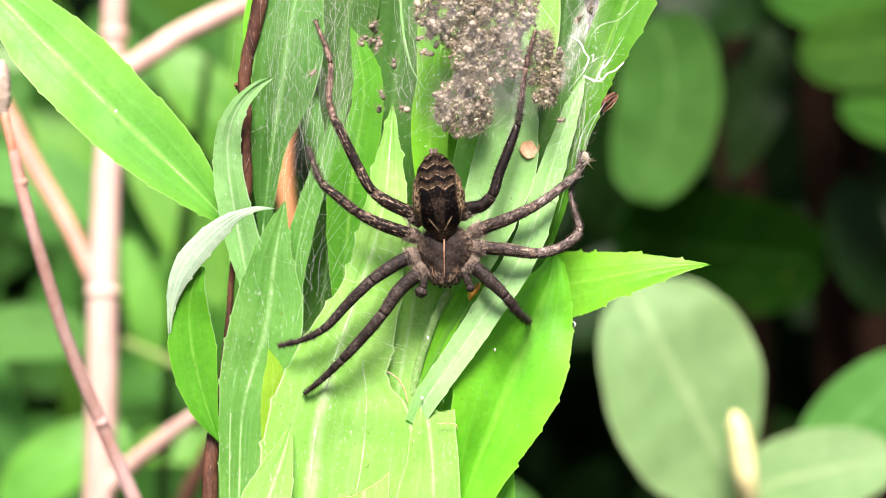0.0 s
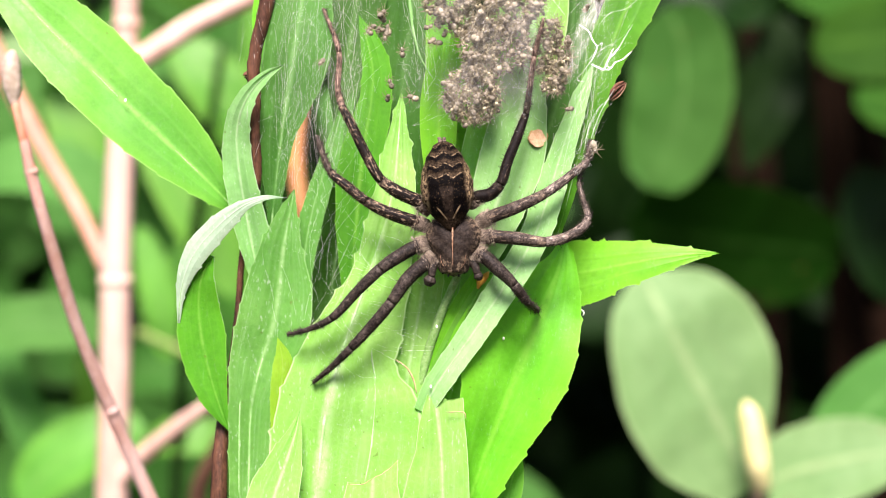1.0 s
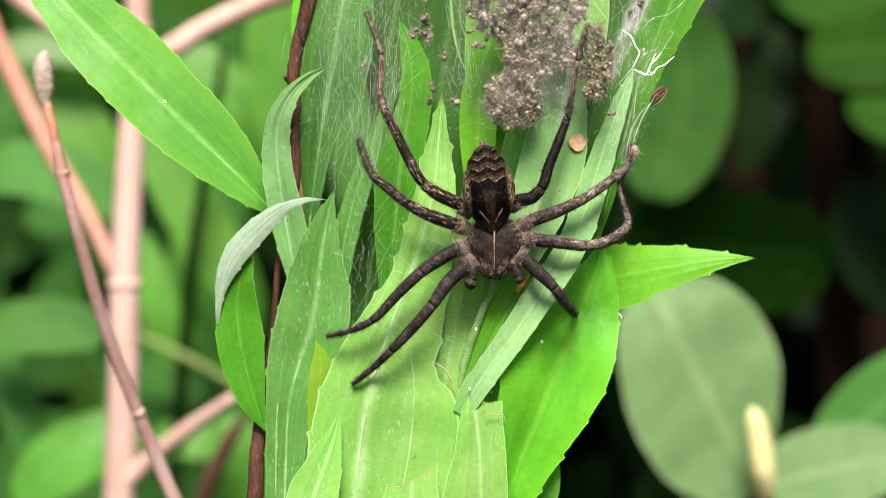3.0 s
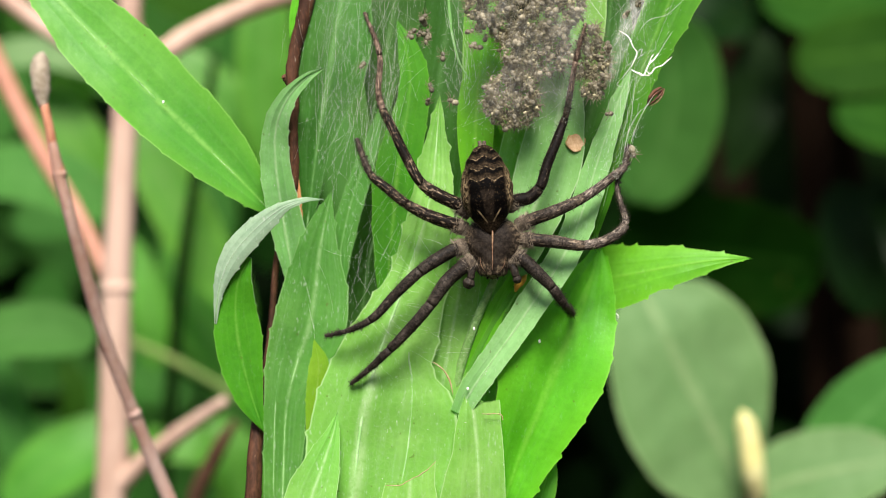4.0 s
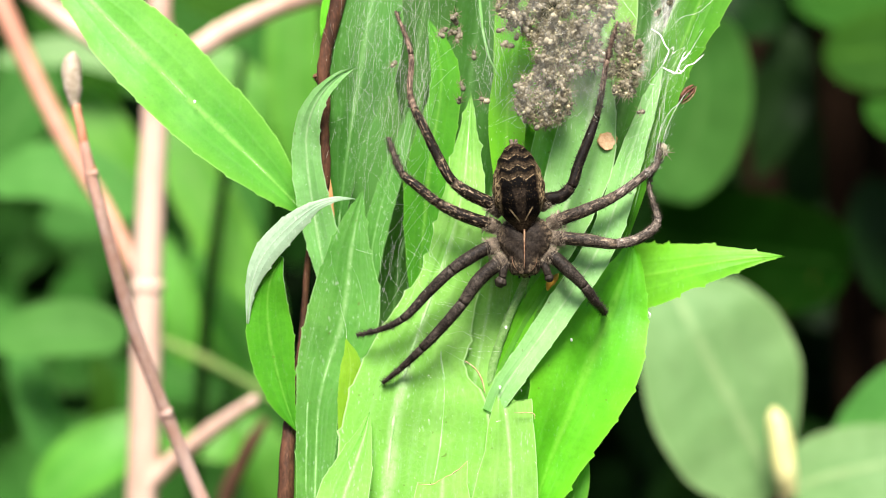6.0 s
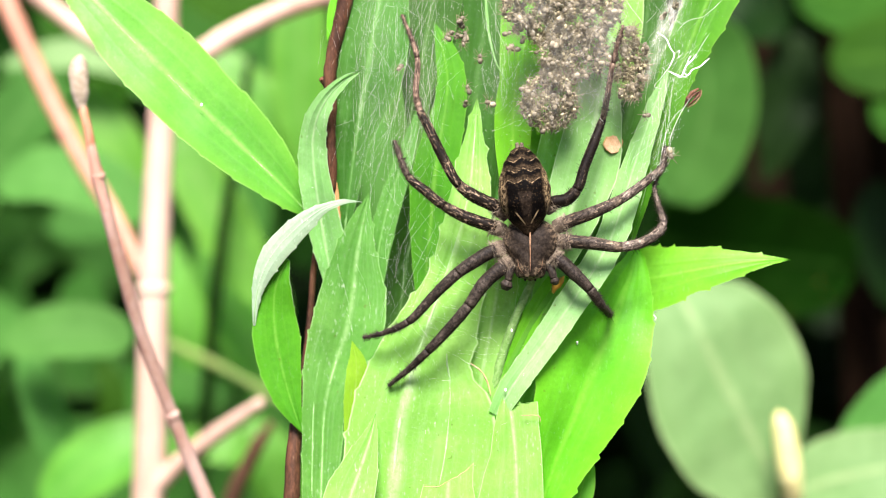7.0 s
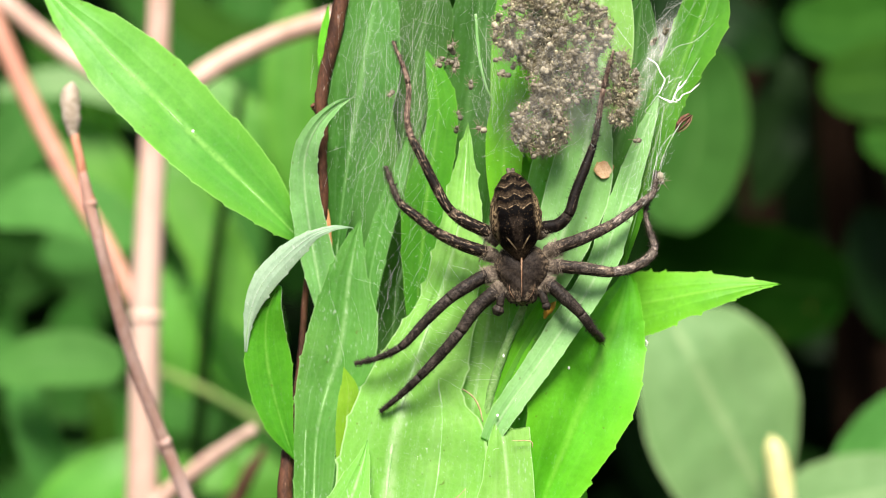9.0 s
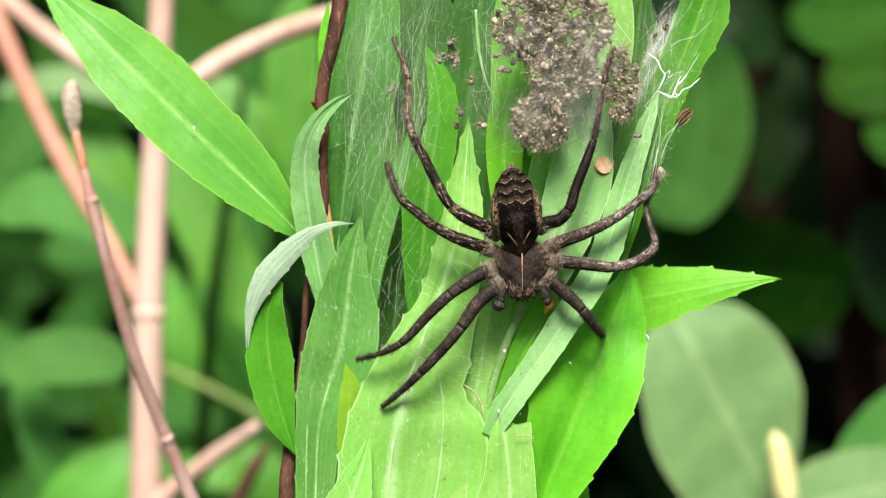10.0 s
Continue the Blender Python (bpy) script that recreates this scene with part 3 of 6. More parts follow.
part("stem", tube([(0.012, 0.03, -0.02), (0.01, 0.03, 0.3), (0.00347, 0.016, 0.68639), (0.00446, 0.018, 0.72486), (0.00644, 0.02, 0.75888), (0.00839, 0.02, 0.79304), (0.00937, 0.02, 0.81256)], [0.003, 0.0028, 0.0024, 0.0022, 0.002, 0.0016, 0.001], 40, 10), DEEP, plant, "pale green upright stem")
# broad leaf reaching up to the side
leaf(plant, GREEN, [(-0.02937, 0.014, 0.75586), (-0.03198, 0.01311, 0.75871), (-0.03667, 0.01222, 0.76347), (-0.04186, 0.01167, 0.7684), (-0.04705, 0.01122, 0.77333), (-0.05276, 0.01122, 0.77914), (-0.05855, 0.01167, 0.78471), (-0.06441, 0.01244, 0.79071), (-0.06954, 0.01422, 0.79572), (-0.07423, 0.016, 0.80029)], 80 * mm, "broad fresh green lance-shaped leaf", edges=((10, 30, 50, 64, 70, 73, 68, 50, 32, 0), (12, 32, 57, 72, 77, 80, 76, 56, 26, 0)), fold=0.16, teeth=3.5, face=(0.15, -1, 0.25), pleat=0.008, seed=1, rib=7e-05, rib_material=PALE_RIB)
# narrow leaf with the tip bent over
leaf(plant, [SILVER, WOOLLY], [(-0.0245, 0.013, 0.74052), (-0.02613, 0.01167, 0.74914), (-0.02698, 0.01033, 0.75465), (-0.02754, 0.009, 0.75908), (-0.028, 0.00767, 0.76423), (-0.02787, 0.00611, 0.76886), (-0.0267, 0.00433, 0.7725), (-0.02453, 0.00267, 0.77564), (-0.02212, 0.00133, 0.77767), (-0.01936, 0, 0.77904)], 40 * mm, "narrow grey-green leaf with a curled tip", edges=((10, 20, 26, 27, 27, 23, 20, 14, 8, 0), (20, 40, 38, 33, 27, 25, 20, 13, 8, 0)), fold=0.3, roll=(-8, -8, 0, 20), teeth=3, seed=2, back=1, rib=0.00022, rib_material=PALE_RIB)
# leaf that arches over and shows its woolly underside
leaf(plant, [LUSH, WOOLLY], [(-0.03, 0.009, 0.71868), (-0.03166, 0.0085, 0.72364), (-0.03321, 0.008, 0.72934), (-0.0343, 0.0075, 0.73502), (-0.03462, 0.007, 0.73974), (-0.03406, 0.006, 0.744), (-0.03209, 0.005, 0.74804)], 44 * mm, "bent leaf with a glossy green face", edges=((0, 26, 40, 42, 34, 20, 3), (0, 18, 34, 44, 38, 28, 5)), fold=0.14, roll=(6, 4, 0), teeth=3, seed=3, back=1)
leaf(plant, [WOOLLY, WOOLLY], [(-0.03786, 0.0065, 0.73694), (-0.03738, 0.00555, 0.74166), (-0.03616, 0.0046, 0.74589), (-0.03412, 0.0038, 0.74935), (-0.03144, 0.003, 0.75223), (-0.02865, 0.002, 0.75464), (-0.0258, 0.001, 0.75647), (-0.02253, 0.0005, 0.75748), (-0.01945, 0, 0.75756)], 23 * mm, "leaf tip arching over with a woolly grey underside", edges=((2, 8, 17, 22, 21, 17, 9, 5, 0), (2, 8, 18, 23, 22, 18, 9, 4, 0)), fold=0.1, curl=0.25, teeth=3, seed=33, back=1, rib=0.0001)
# blade in front with its tip up
leaf(plant, MID, [(-0.02703, 0.011, 0.70489), (-0.02691, 0.01067, 0.71016), (-0.02669, 0.01033, 0.7159), (-0.02619, 0.01, 0.72352), (-0.02458, 0.01, 0.73017), (-0.02268, 0.01, 0.73586), (-0.02145, 0.01, 0.7425), (-0.0207, 0.01017, 0.74915), (-0.01976, 0.01033, 0.75437), (-0.01882, 0.0105, 0.75922)], 68 * mm, "upright green leaf with a pointed tip", edges=((34, 36, 38, 43, 58, 66, 61, 43, 25, 0), (20, 30, 35, 40, 66, 68, 60, 35, 17, 0)), fold=0.22, roll=(8, 8, 6, 4), teeth=5, seed=4, side_ribs=(-3,), rib=0.0002, rib_material=PALE_RIB)
# the large blade under the spider
leaf(plant, LIGHT, [(-0.01551, 0.0026, 0.70457), (-0.01477, 0.0026, 0.70922), (-0.01403, 0.0026, 0.71665), (-0.01292, 0.00275, 0.72361), (-0.01116, 0.0029, 0.7301), (-0.00874, 0.00305, 0.73707), (-0.00614, 0.0032, 0.74451), (-0.00363, 0.0037, 0.75196), (-0.00187, 0.0042, 0.75943), (-0.00112, 0.00485, 0.76692), (-0.00056, 0.0055, 0.7752)], 177 * mm, "large pale green leaf under the spider, torn along one edge", edges=((92, 94, 93, 89, 77, 58, 33, 34, 33, 22, 0), ((0, 150), (0.1, 163), (0.2, 177), (0.3, 172), (0.36, 158), (0.395, 140), (0.415, 112), (0.44, 96), (0.5, 92), (0.6, 76), (0.7, 56), (0.8, 40), (0.9, 21), (1, 0))), side_ribs=(3,), fold=-0.06, curl=0.06, teeth=8, pleat=0.03, seed=5, rib=0.00032, rib_material=PALE_RIB)
leaf(plant, LIGHT, [(-0.00132, 0.0065, 0.71815), (-9e-05, 0.0062, 0.72663), (0.00122, 0.00592, 0.73415), (0.00262, 0.00568, 0.74166), (0.00356, 0.00552, 0.75009), (0.00393, 0.0054, 0.75665)], 55 * mm, "pale green leaf beneath the spider", edges=((50, 55, 52, 46, 36, 10), (40, 42, 40, 36, 30, 10)), fold=0.1, teeth=3, seed=34, rib=0.00015)
# torn leaves low in front
leaf(plant, LIGHT, [(0.00603, 0.002, 0.70465), (0.00584, 0.002, 0.713), (0.00548, 0.0023, 0.71854), (0.00493, 0.0028, 0.72267), (0.0041, 0.0034, 0.72644)], 85 * mm, "short leaf torn off square at the top", edges=(((0, 85), (0.4, 46), (0.62, 36), (0.82, 21), (0.95, 7), (1, 0)), ((0, 46), (0.4, 46), (0.62, 46), (0.79, 50), (0.815, 50), (0.825, 22), (0.9, 12), (1, 0))), fold=0.22, pleat=0.02, n=150, seed=7, face=(0.1, -1, 0.1), rib=0.0002, rib_material=PALE_RIB)
leaf(plant, LIGHT, [(-0.00568, -0.002, 0.69877), (-0.00551, -0.0015, 0.70512), (-0.00533, -0.001, 0.71149), (-0.00498, 0, 0.71875)], 54 * mm, "torn leaf stump with a brown edge", peak=0.3, stub=0.95, fold=0.1, full=0.8, cut=0.66, tear=(-0.1, -0.08, -0.02, 0.22, 0.4, 0.7), seed=8)
leaf(plant, LIGHT, [(-0.02231, 0, 0.70492), (-0.02139, 0, 0.70907), (-0.0201, 0.0001, 0.71274), (-0.01883, 0.0004, 0.7164), (-0.01783, 0.0007, 0.71979), (-0.01729, 0.001, 0.72272)], 55 * mm, "pale leaf tucked in front of the others", edges=((48, 46, 38, 27, 13, 0), (55, 46, 36, 23, 10, 0)), fold=0.18, teeth=3, seed=9, rib=0.00018, rib_material=PALE_RIB)
leaf(plant, YOUNG, [(-0.02186, 0.009, 0.71887), (-0.02137, 0.00875, 0.72314), (-0.02098, 0.0085, 0.72694), (-0.02087, 0.00825, 0.73074), (-0.02161, 0.008, 0.73443)], 21 * mm, "small yellow-green leaf tip", edges=((12, 18, 20, 14, 0), (14, 18, 21, 18, 0)), fold=0.12, teeth=2, seed=10)
# bright leaves on the sunny side
leaf(plant, BRIGHT, [(0.00795, 0.009, 0.70089), (0.01067, 0.00838, 0.70853), (0.01339, 0.00775, 0.71615), (0.0161, 0.00713, 0.7228), (0.01894, 0.0075, 0.72984), (0.02153, 0.00825, 0.73593), (0.02379, 0.0095, 0.74157), (0.02546, 0.01038, 0.74629), (0.02636, 0.011, 0.75086)], 104 * mm, "large bright yellow-green leaf with a nibbled edge", edges=((40, 55, 70, 88, 104, 92, 66, 32, 2), (25, 42, 60, 77, 88, 78, 56, 30, 2)), fold=0.38, teeth=6, pleat=0.02, n=110, seed=11, face=(0.2, -1, 0.2))
leaf(plant, BRIGHT, [(0.0243, 0.017, 0.7438), (0.02807, 0.01571, 0.7445), (0.03229, 0.01443, 0.74529), (0.03603, 0.01343, 0.74607), (0.03977, 0.01257, 0.74675), (0.04446, 0.01186, 0.74742), (0.04869, 0.01143, 0.74781), (0.05216, 0.011, 0.74791)], 66 * mm, "pointed bright green leaf with a toothed edge", edges=((55, 66, 57, 48, 37, 23, 10, 0), (50, 62, 54, 42, 35, 22, 9, 0)), fold=-0.08, teeth=7, pleat=0.01, n=110, seed=12, face=(0.1, -1, 0.35))
# long narrow leaf with a silvery sheen
leaf(plant, [SILVER, SILVER], [(0.00261, 0.0035, 0.72234), (0.00455, 0.00282, 0.72592), (0.00844, 0.00214, 0.73154), (0.01176, 0.00164, 0.7362), (0.01536, 0.00118, 0.74158), (0.01858, 0.001, 0.74639), (0.02108, 0.001, 0.75102), (0.02312, 0.00109, 0.75657), (0.02508, 0.00132, 0.76305), (0.02723, 0.00159, 0.76954), (0.02912, 0.00205, 0.77467), (0.03102, 0.0025, 0.77944)], 27 * mm, "long narrow silvery green leaf", edges=((16, 22, 24, 26, 27, 27, 26, 25, 22, 17, 12, 0), (16, 22, 24, 25, 26, 27, 27, 27, 24, 19, 13, 0)), fold=0.2, teeth=3, seed=13, back=1, rib=0.0002, rib_material=PALE_RIB)
leaf(plant, LUSH, [(0.02488, 0.005, 0.75103), (0.02727, 0.00438, 0.75943), (0.0289, 0.00387, 0.76594), (0.03083, 0.00356, 0.77245), (0.03251, 0.0035, 0.77804), (0.03457, 0.00363, 0.78364), (0.03696, 0.00425, 0.7893), (0.0392, 0.00506, 0.795), (0.04147, 0.006, 0.80029)], 48 * mm, "long green leaf edged with silk", edges=((8, 18, 24, 32, 38, 42, 44, 40, 0), (6, 12, 15, 24, 28, 38, 48, 46, 0)), fold=0.1, teeth=5, seed=14, face=(0.25, -1, 0.1), rib=0.0001, rib_material=MIDRIB)
leaf(plant, SILVER, [(0.01082, 0.004, 0.74543), (0.0134, 0.00325, 0.75195), (0.01571, 0.00275, 0.75846), (0.01756, 0.00263, 0.76496), (0.01888, 0.003, 0.77055), (0.01976, 0.00375, 0.77619), (0.02064, 0.0045, 0.78092), (0.02209, 0.00525, 0.78567), (0.02411, 0.006, 0.79119)], 60 * mm, "grey-green leaf with a round brown spot", edges=((30, 44, 52, 54, 50, 41, 27, 15, 0), (30, 45, 55, 60, 48, 36, 25, 13, 0)), fold=0.12, teeth=2, seed=15, rib=0.0001)
leaf(plant, LIGHT, [(0.00793, 0.008, 0.73877), (0.00978, 0.007, 0.74915), (0.01229, 0.006, 0.75947), (0.01463, 0.006, 0.76979), (0.01731, 0.007, 0.78114), (0.01944, 0.008, 0.79349)], 46 * mm, "green leaf beside the spider", peak=0.5, stub=0.6, fold=0.1, full=0.8, seed=28)
leaf(plant, BRIGHT, [(0.00547, 0.008, 0.75859), (0.00547, 0.008, 0.77179), (0.00642, 0.008, 0.78331)], 34 * mm, "small green leaf tip among the young spiders", peak=0.5, stub=0.6, fold=0.15, full=1.0, seed=30)
leaf(plant, BRIGHT, [(0.01072, 0.007, 0.76891), (0.00978, 0.007, 0.77738), (0.00828, 0.007, 0.78471)], 24 * mm, "small green leaf tip among the young spiders", peak=0.5, stub=0.6, fold=0.15, full=1.0, seed=31)
# slim young growth below the spider
leaf(plant, BRIGHT, [(0.00151, 0.007, 0.72375), (0.00543, 0.0055, 0.73136), (0.00859, 0.0045, 0.73889), (0.01225, 0.005, 0.74635)], 19 * mm, "slim yellow-green young leaf", peak=0.4, stub=0.5, fold=0.3, full=1.2, seed=26)
leaf(plant, GREEN, [(0.00291, 0.0065, 0.72567), (0.00711, 0.005, 0.73326), (0.01129, 0.004, 0.74077), (0.0155, 0.0045, 0.74729)], 14 * mm, "slim green young leaf", peak=0.4, stub=0.5, fold=0.3, full=1.2, seed=27)
part("side_shoot", tube([(0.00104, 0.008, 0.7199), (0.00291, 0.006, 0.72946), (0.00541, 0.004, 0.7375), (0.00874, 0.003, 0.74544), (0.00989, 0.004, 0.75009)], [0.0007, 0.0008, 0.00075, 0.0006, 0.0004], 30, 8, 0.12), DOWNY, plant, "pale downy side shoot")
# blades behind the silk
leaf(plant, LUSH, [(-0.00911, 0.01, 0.7406), (-0.00911, 0.01, 0.74725), (-0.00845, 0.01, 0.75389), (-0.00778, 0.01, 0.76148), (-0.00683, 0.01, 0.76813), (-0.00588, 0.01, 0.77382), (-0.0056, 0.01, 0.77857), (-0.00645, 0.01, 0.78331), (-0.00788, 0.01, 0.78806)], 44 * mm, "bright green leaf behind the silk", edges=((18, 26, 38, 42, 34, 22, 19, 13, 0), (18, 28, 40, 44, 40, 38, 34, 24, 0)), fold=0.12, teeth=3, seed=16)
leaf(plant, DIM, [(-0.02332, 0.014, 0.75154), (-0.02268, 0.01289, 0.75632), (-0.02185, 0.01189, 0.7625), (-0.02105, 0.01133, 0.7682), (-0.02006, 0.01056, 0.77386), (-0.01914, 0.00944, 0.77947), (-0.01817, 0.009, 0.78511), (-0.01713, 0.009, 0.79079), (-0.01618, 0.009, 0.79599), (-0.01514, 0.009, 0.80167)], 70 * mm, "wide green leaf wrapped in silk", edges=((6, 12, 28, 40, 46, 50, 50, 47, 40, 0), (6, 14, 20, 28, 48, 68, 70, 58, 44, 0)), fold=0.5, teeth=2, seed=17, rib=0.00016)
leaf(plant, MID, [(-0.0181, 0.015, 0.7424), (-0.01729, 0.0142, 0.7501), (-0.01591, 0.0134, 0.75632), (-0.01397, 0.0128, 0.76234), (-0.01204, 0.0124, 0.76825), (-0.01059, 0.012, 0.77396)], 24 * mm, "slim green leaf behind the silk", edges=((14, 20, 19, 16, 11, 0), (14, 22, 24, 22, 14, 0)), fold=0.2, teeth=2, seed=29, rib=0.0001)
# inner blades, dark by colour where shade lies between the leaves
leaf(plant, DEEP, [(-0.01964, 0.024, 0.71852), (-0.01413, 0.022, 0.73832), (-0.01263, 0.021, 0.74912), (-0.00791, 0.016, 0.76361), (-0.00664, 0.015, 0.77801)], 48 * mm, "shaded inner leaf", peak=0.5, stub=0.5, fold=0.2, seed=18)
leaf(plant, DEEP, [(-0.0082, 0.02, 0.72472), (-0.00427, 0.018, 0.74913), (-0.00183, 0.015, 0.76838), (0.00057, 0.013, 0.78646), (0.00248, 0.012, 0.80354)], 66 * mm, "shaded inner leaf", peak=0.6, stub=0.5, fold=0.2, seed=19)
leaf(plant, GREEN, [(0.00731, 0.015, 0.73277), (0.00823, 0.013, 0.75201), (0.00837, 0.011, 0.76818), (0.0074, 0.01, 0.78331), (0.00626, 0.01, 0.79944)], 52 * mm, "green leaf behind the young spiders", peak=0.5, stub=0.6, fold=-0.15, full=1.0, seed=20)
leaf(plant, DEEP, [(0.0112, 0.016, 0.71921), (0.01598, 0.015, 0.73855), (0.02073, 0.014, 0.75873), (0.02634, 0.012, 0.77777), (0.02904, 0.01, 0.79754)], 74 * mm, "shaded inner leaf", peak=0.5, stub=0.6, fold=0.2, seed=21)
leaf(plant, LIGHT, [(0.0167, 0.01, 0.76812), (0.01932, 0.006, 0.78011), (0.02114, 0.005, 0.79125), (0.02301, 0.005, 0.80247)], 70 * mm, "green leaf behind the young spiders", peak=0.5, stub=0.5, fold=0.1, seed=22)
leaf(plant, MID, [(0.00345, 0.013, 0.71086), (0.0063, 0.012, 0.72147), (0.00916, 0.012, 0.73292), (0.01298, 0.012, 0.74246)], 40 * mm, "shaded inner leaf", peak=0.5, stub=0.6, fold=0.2, seed=23)
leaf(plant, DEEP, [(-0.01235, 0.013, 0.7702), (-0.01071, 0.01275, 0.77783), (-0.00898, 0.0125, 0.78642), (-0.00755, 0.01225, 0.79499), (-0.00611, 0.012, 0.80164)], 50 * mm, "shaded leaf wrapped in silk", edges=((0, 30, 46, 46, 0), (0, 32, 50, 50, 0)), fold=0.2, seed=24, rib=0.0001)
leaf(plant, GREEN, [(0.01393, 0.012, 0.69665), (0.01627, 0.011, 0.70632), (0.01746, 0.01, 0.71119), (0.01812, 0.01, 0.71688)], 24 * mm, "small leaf with frayed silk", peak=0.4, stub=0.6, fold=0.2, seed=25)
leaf(plant, BRIGHT, [(-0.02611, 0.014, 0.78513), (-0.02553, 0.014, 0.78849), (-0.02496, 0.014, 0.79185), (-0.02428, 0.014, 0.79617)], 8 * mm, "slim bright leaf edge behind the brown stem", edges=((0, 7, 8, 0), (0, 6, 8, 0)), fold=0.1, seed=35)

# ---- brown stem beside it ----
old = tagged(base_empty("woody_stem", (-0.03264, 0.01, 0.01374)), "thin reddish-brown woody stem with a swollen node", "stem")
part("bark", tube([(-0.031, 0.03, -0.02), (-0.0335, 0.02, 0.5), (-0.03227, 0.01, 0.70075), (-0.03189, 0.01, 0.70834), (-0.03141, 0.011, 0.71774), (-0.03005, 0.013, 0.72617), (-0.02945, 0.015, 0.73469), (-0.02896, 0.016, 0.74141), (-0.02838, 0.016, 0.74817), (-0.02644, 0.012, 0.75487), (-0.02508, 0.009, 0.76003), (-0.02491, 0.008, 0.76425), (-0.02516, 0.0075, 0.76894), (-0.02493, 0.007, 0.77362), (-0.02518, 0.0065, 0.77828), (-0.02471, 0.0065, 0.78204), (-0.02358, 0.0065, 0.78674), (-0.02255, 0.0065, 0.79143), (-0.02142, 0.0065, 0.79707)], [0.0016, 0.0016, 0.0014, 0.0014, 0.0012, 0.0011, 0.0006, 0.00055, 0.00055, 0.0006, 0.0008, 0.0009, 0.0009, 0.0009, 0.0011, 0.0011, 0.0012, 0.0013, 0.0012], 90, 10, 0.14), BARK, old)
part("node", tube([(-0.02517, 0.009, 0.77735), (-0.02599, 0.0086, 0.77779), (-0.02662, 0.0082, 0.77823), (-0.02699, 0.008, 0.77793)], [0.0008, 0.0008, 0.0005, 0.0001], 14, 10, 0.7), BARK, old, "swollen knobbly node")

# ---- the spider ----
def beside(q, steps):
    return (q[0] + steps * mm, q[1], q[2])


spider = tagged(base_empty("spider", (0.00797, 0.002, 0.7538)), "dark brown hairy fishing spider guarding her nursery web", "spider")


def abdomen():
    """Teardrop body, pointed at the spinnerets, with its pattern laid from above."""
    bm = bmesh.new()
    uvs = bm.loops.layers.uv.verify()
    a, b = Vector((0.00783, -0.0060, 0.75146)), Vector((0.00629, -0.004, 0.76667))
    axis = (b - a).normalized()
    side = axis.cross(Vector((0, -1, 0))).normalized()
    up = side.cross(axis)
    prof = [0.0, 0.22, 0.42, 0.61, 0.77, 0.89, 0.97, 1.01, 1.02, 1.01, 0.98, 0.93, 0.86, 0.77, 0.66, 0.53, 0.37, 0.0]
    rings, n, sides = [], 48, 32
    for i in range(n + 1):
        s = i / n
        r = 45 * mm * along(prof, s) * (1 + 0.02 * math.sin(s * 40))
        c = a.lerp(b, s) + up * 0.0006 * math.sin(math.pi * s)
        ring = []
        for j in range(sides):
            t = 2 * math.pi * j / sides
            d = side * math.cos(t) + up * 0.92 * math.sin(t)
            at = c + d * (r + 0.00008 * noise.noise((c + d * r) * 1500))
            ring.append((bm.verts.new(at), (0.5 + 0.25 * math.cos(t) * r / (45 * mm) if math.sin(t) > -0.1 else 0.5 + 0.32 * math.copysign(1, math.cos(t)), s)))
        rings.append(ring)
    for p, q in zip(rings, rings[1:]):
        for j in range(sides):
            ks = (p[j], p[(j + 1) % sides], q[(j + 1) % sides], q[j])
            f = bm.faces.new([k[0] for k in ks])
            for loop, k in zip(f.loops, ks):
                loop[uvs].uv = k[1]
    bmesh.ops.remove_doubles(bm, verts=bm.verts, dist=1e-6)
    return bm


abd = part("abdomen", abdomen(), ABDOMEN, spider, "pointed dark abdomen with tan chevrons")
for dx in (-5, 4):
    part("spinneret", tube([beside((0.00637, -0.0046, 0.76591), dx * 0.6), beside((0.00627, -0.0046, 0.767), dx)], [0.00042, 0.00028], 4, 8), COXA, abd)


def carapace():
    bm = bmesh.new()
    a, b = Vector((0.00812, -0.0034, 0.75447)), Vector((0.00803, -0.0036, 0.74453))
    prof = [0.45, 0.74, 0.90, 0.98, 1.0, 1.0, 0.96, 0.86, 0.72, 0.63, 0.60, 0.57, 0.50, 0.0]
    high = [0.4, 0.62, 0.72, 0.78, 0.8, 0.8, 0.8, 0.78, 0.76, 0.74, 0.70, 0.64, 0.55, 0.0]
    rings, n, sides = [], 40, 32
    for i in range(n + 1):
        s = i / n
        c = a.lerp(b, s)
        w, h = 49 * mm * along(prof, s), 40 * mm * along(high, s)
        ring = []
        for j in range(sides):
            t = 2 * math.pi * j / sides
            g = 1 + 0.04 * math.sin(7 * (t + s * 3)) * math.sin(math.pi * s)
            at = c + Vector((w * math.cos(t) * g, -h * math.sin(t) * g + 0.0002 * math.exp(-(((t - math.pi / 2) / 0.12) ** 2)), 0))
            ring.append(bm.verts.new(at + Vector((0, 0, 1)) * 0.00006 * noise.noise(at * 1500)))
        rings.append(ring)
    for p, q in zip(rings, rings[1:]):
        for j in range(sides):
            bm.faces.new((p[j], p[(j + 1) % sides], q[(j + 1) % sides], q[j]))
    bmesh.ops.remove_doubles(bm, verts=bm.verts, dist=1e-6)
    return bm


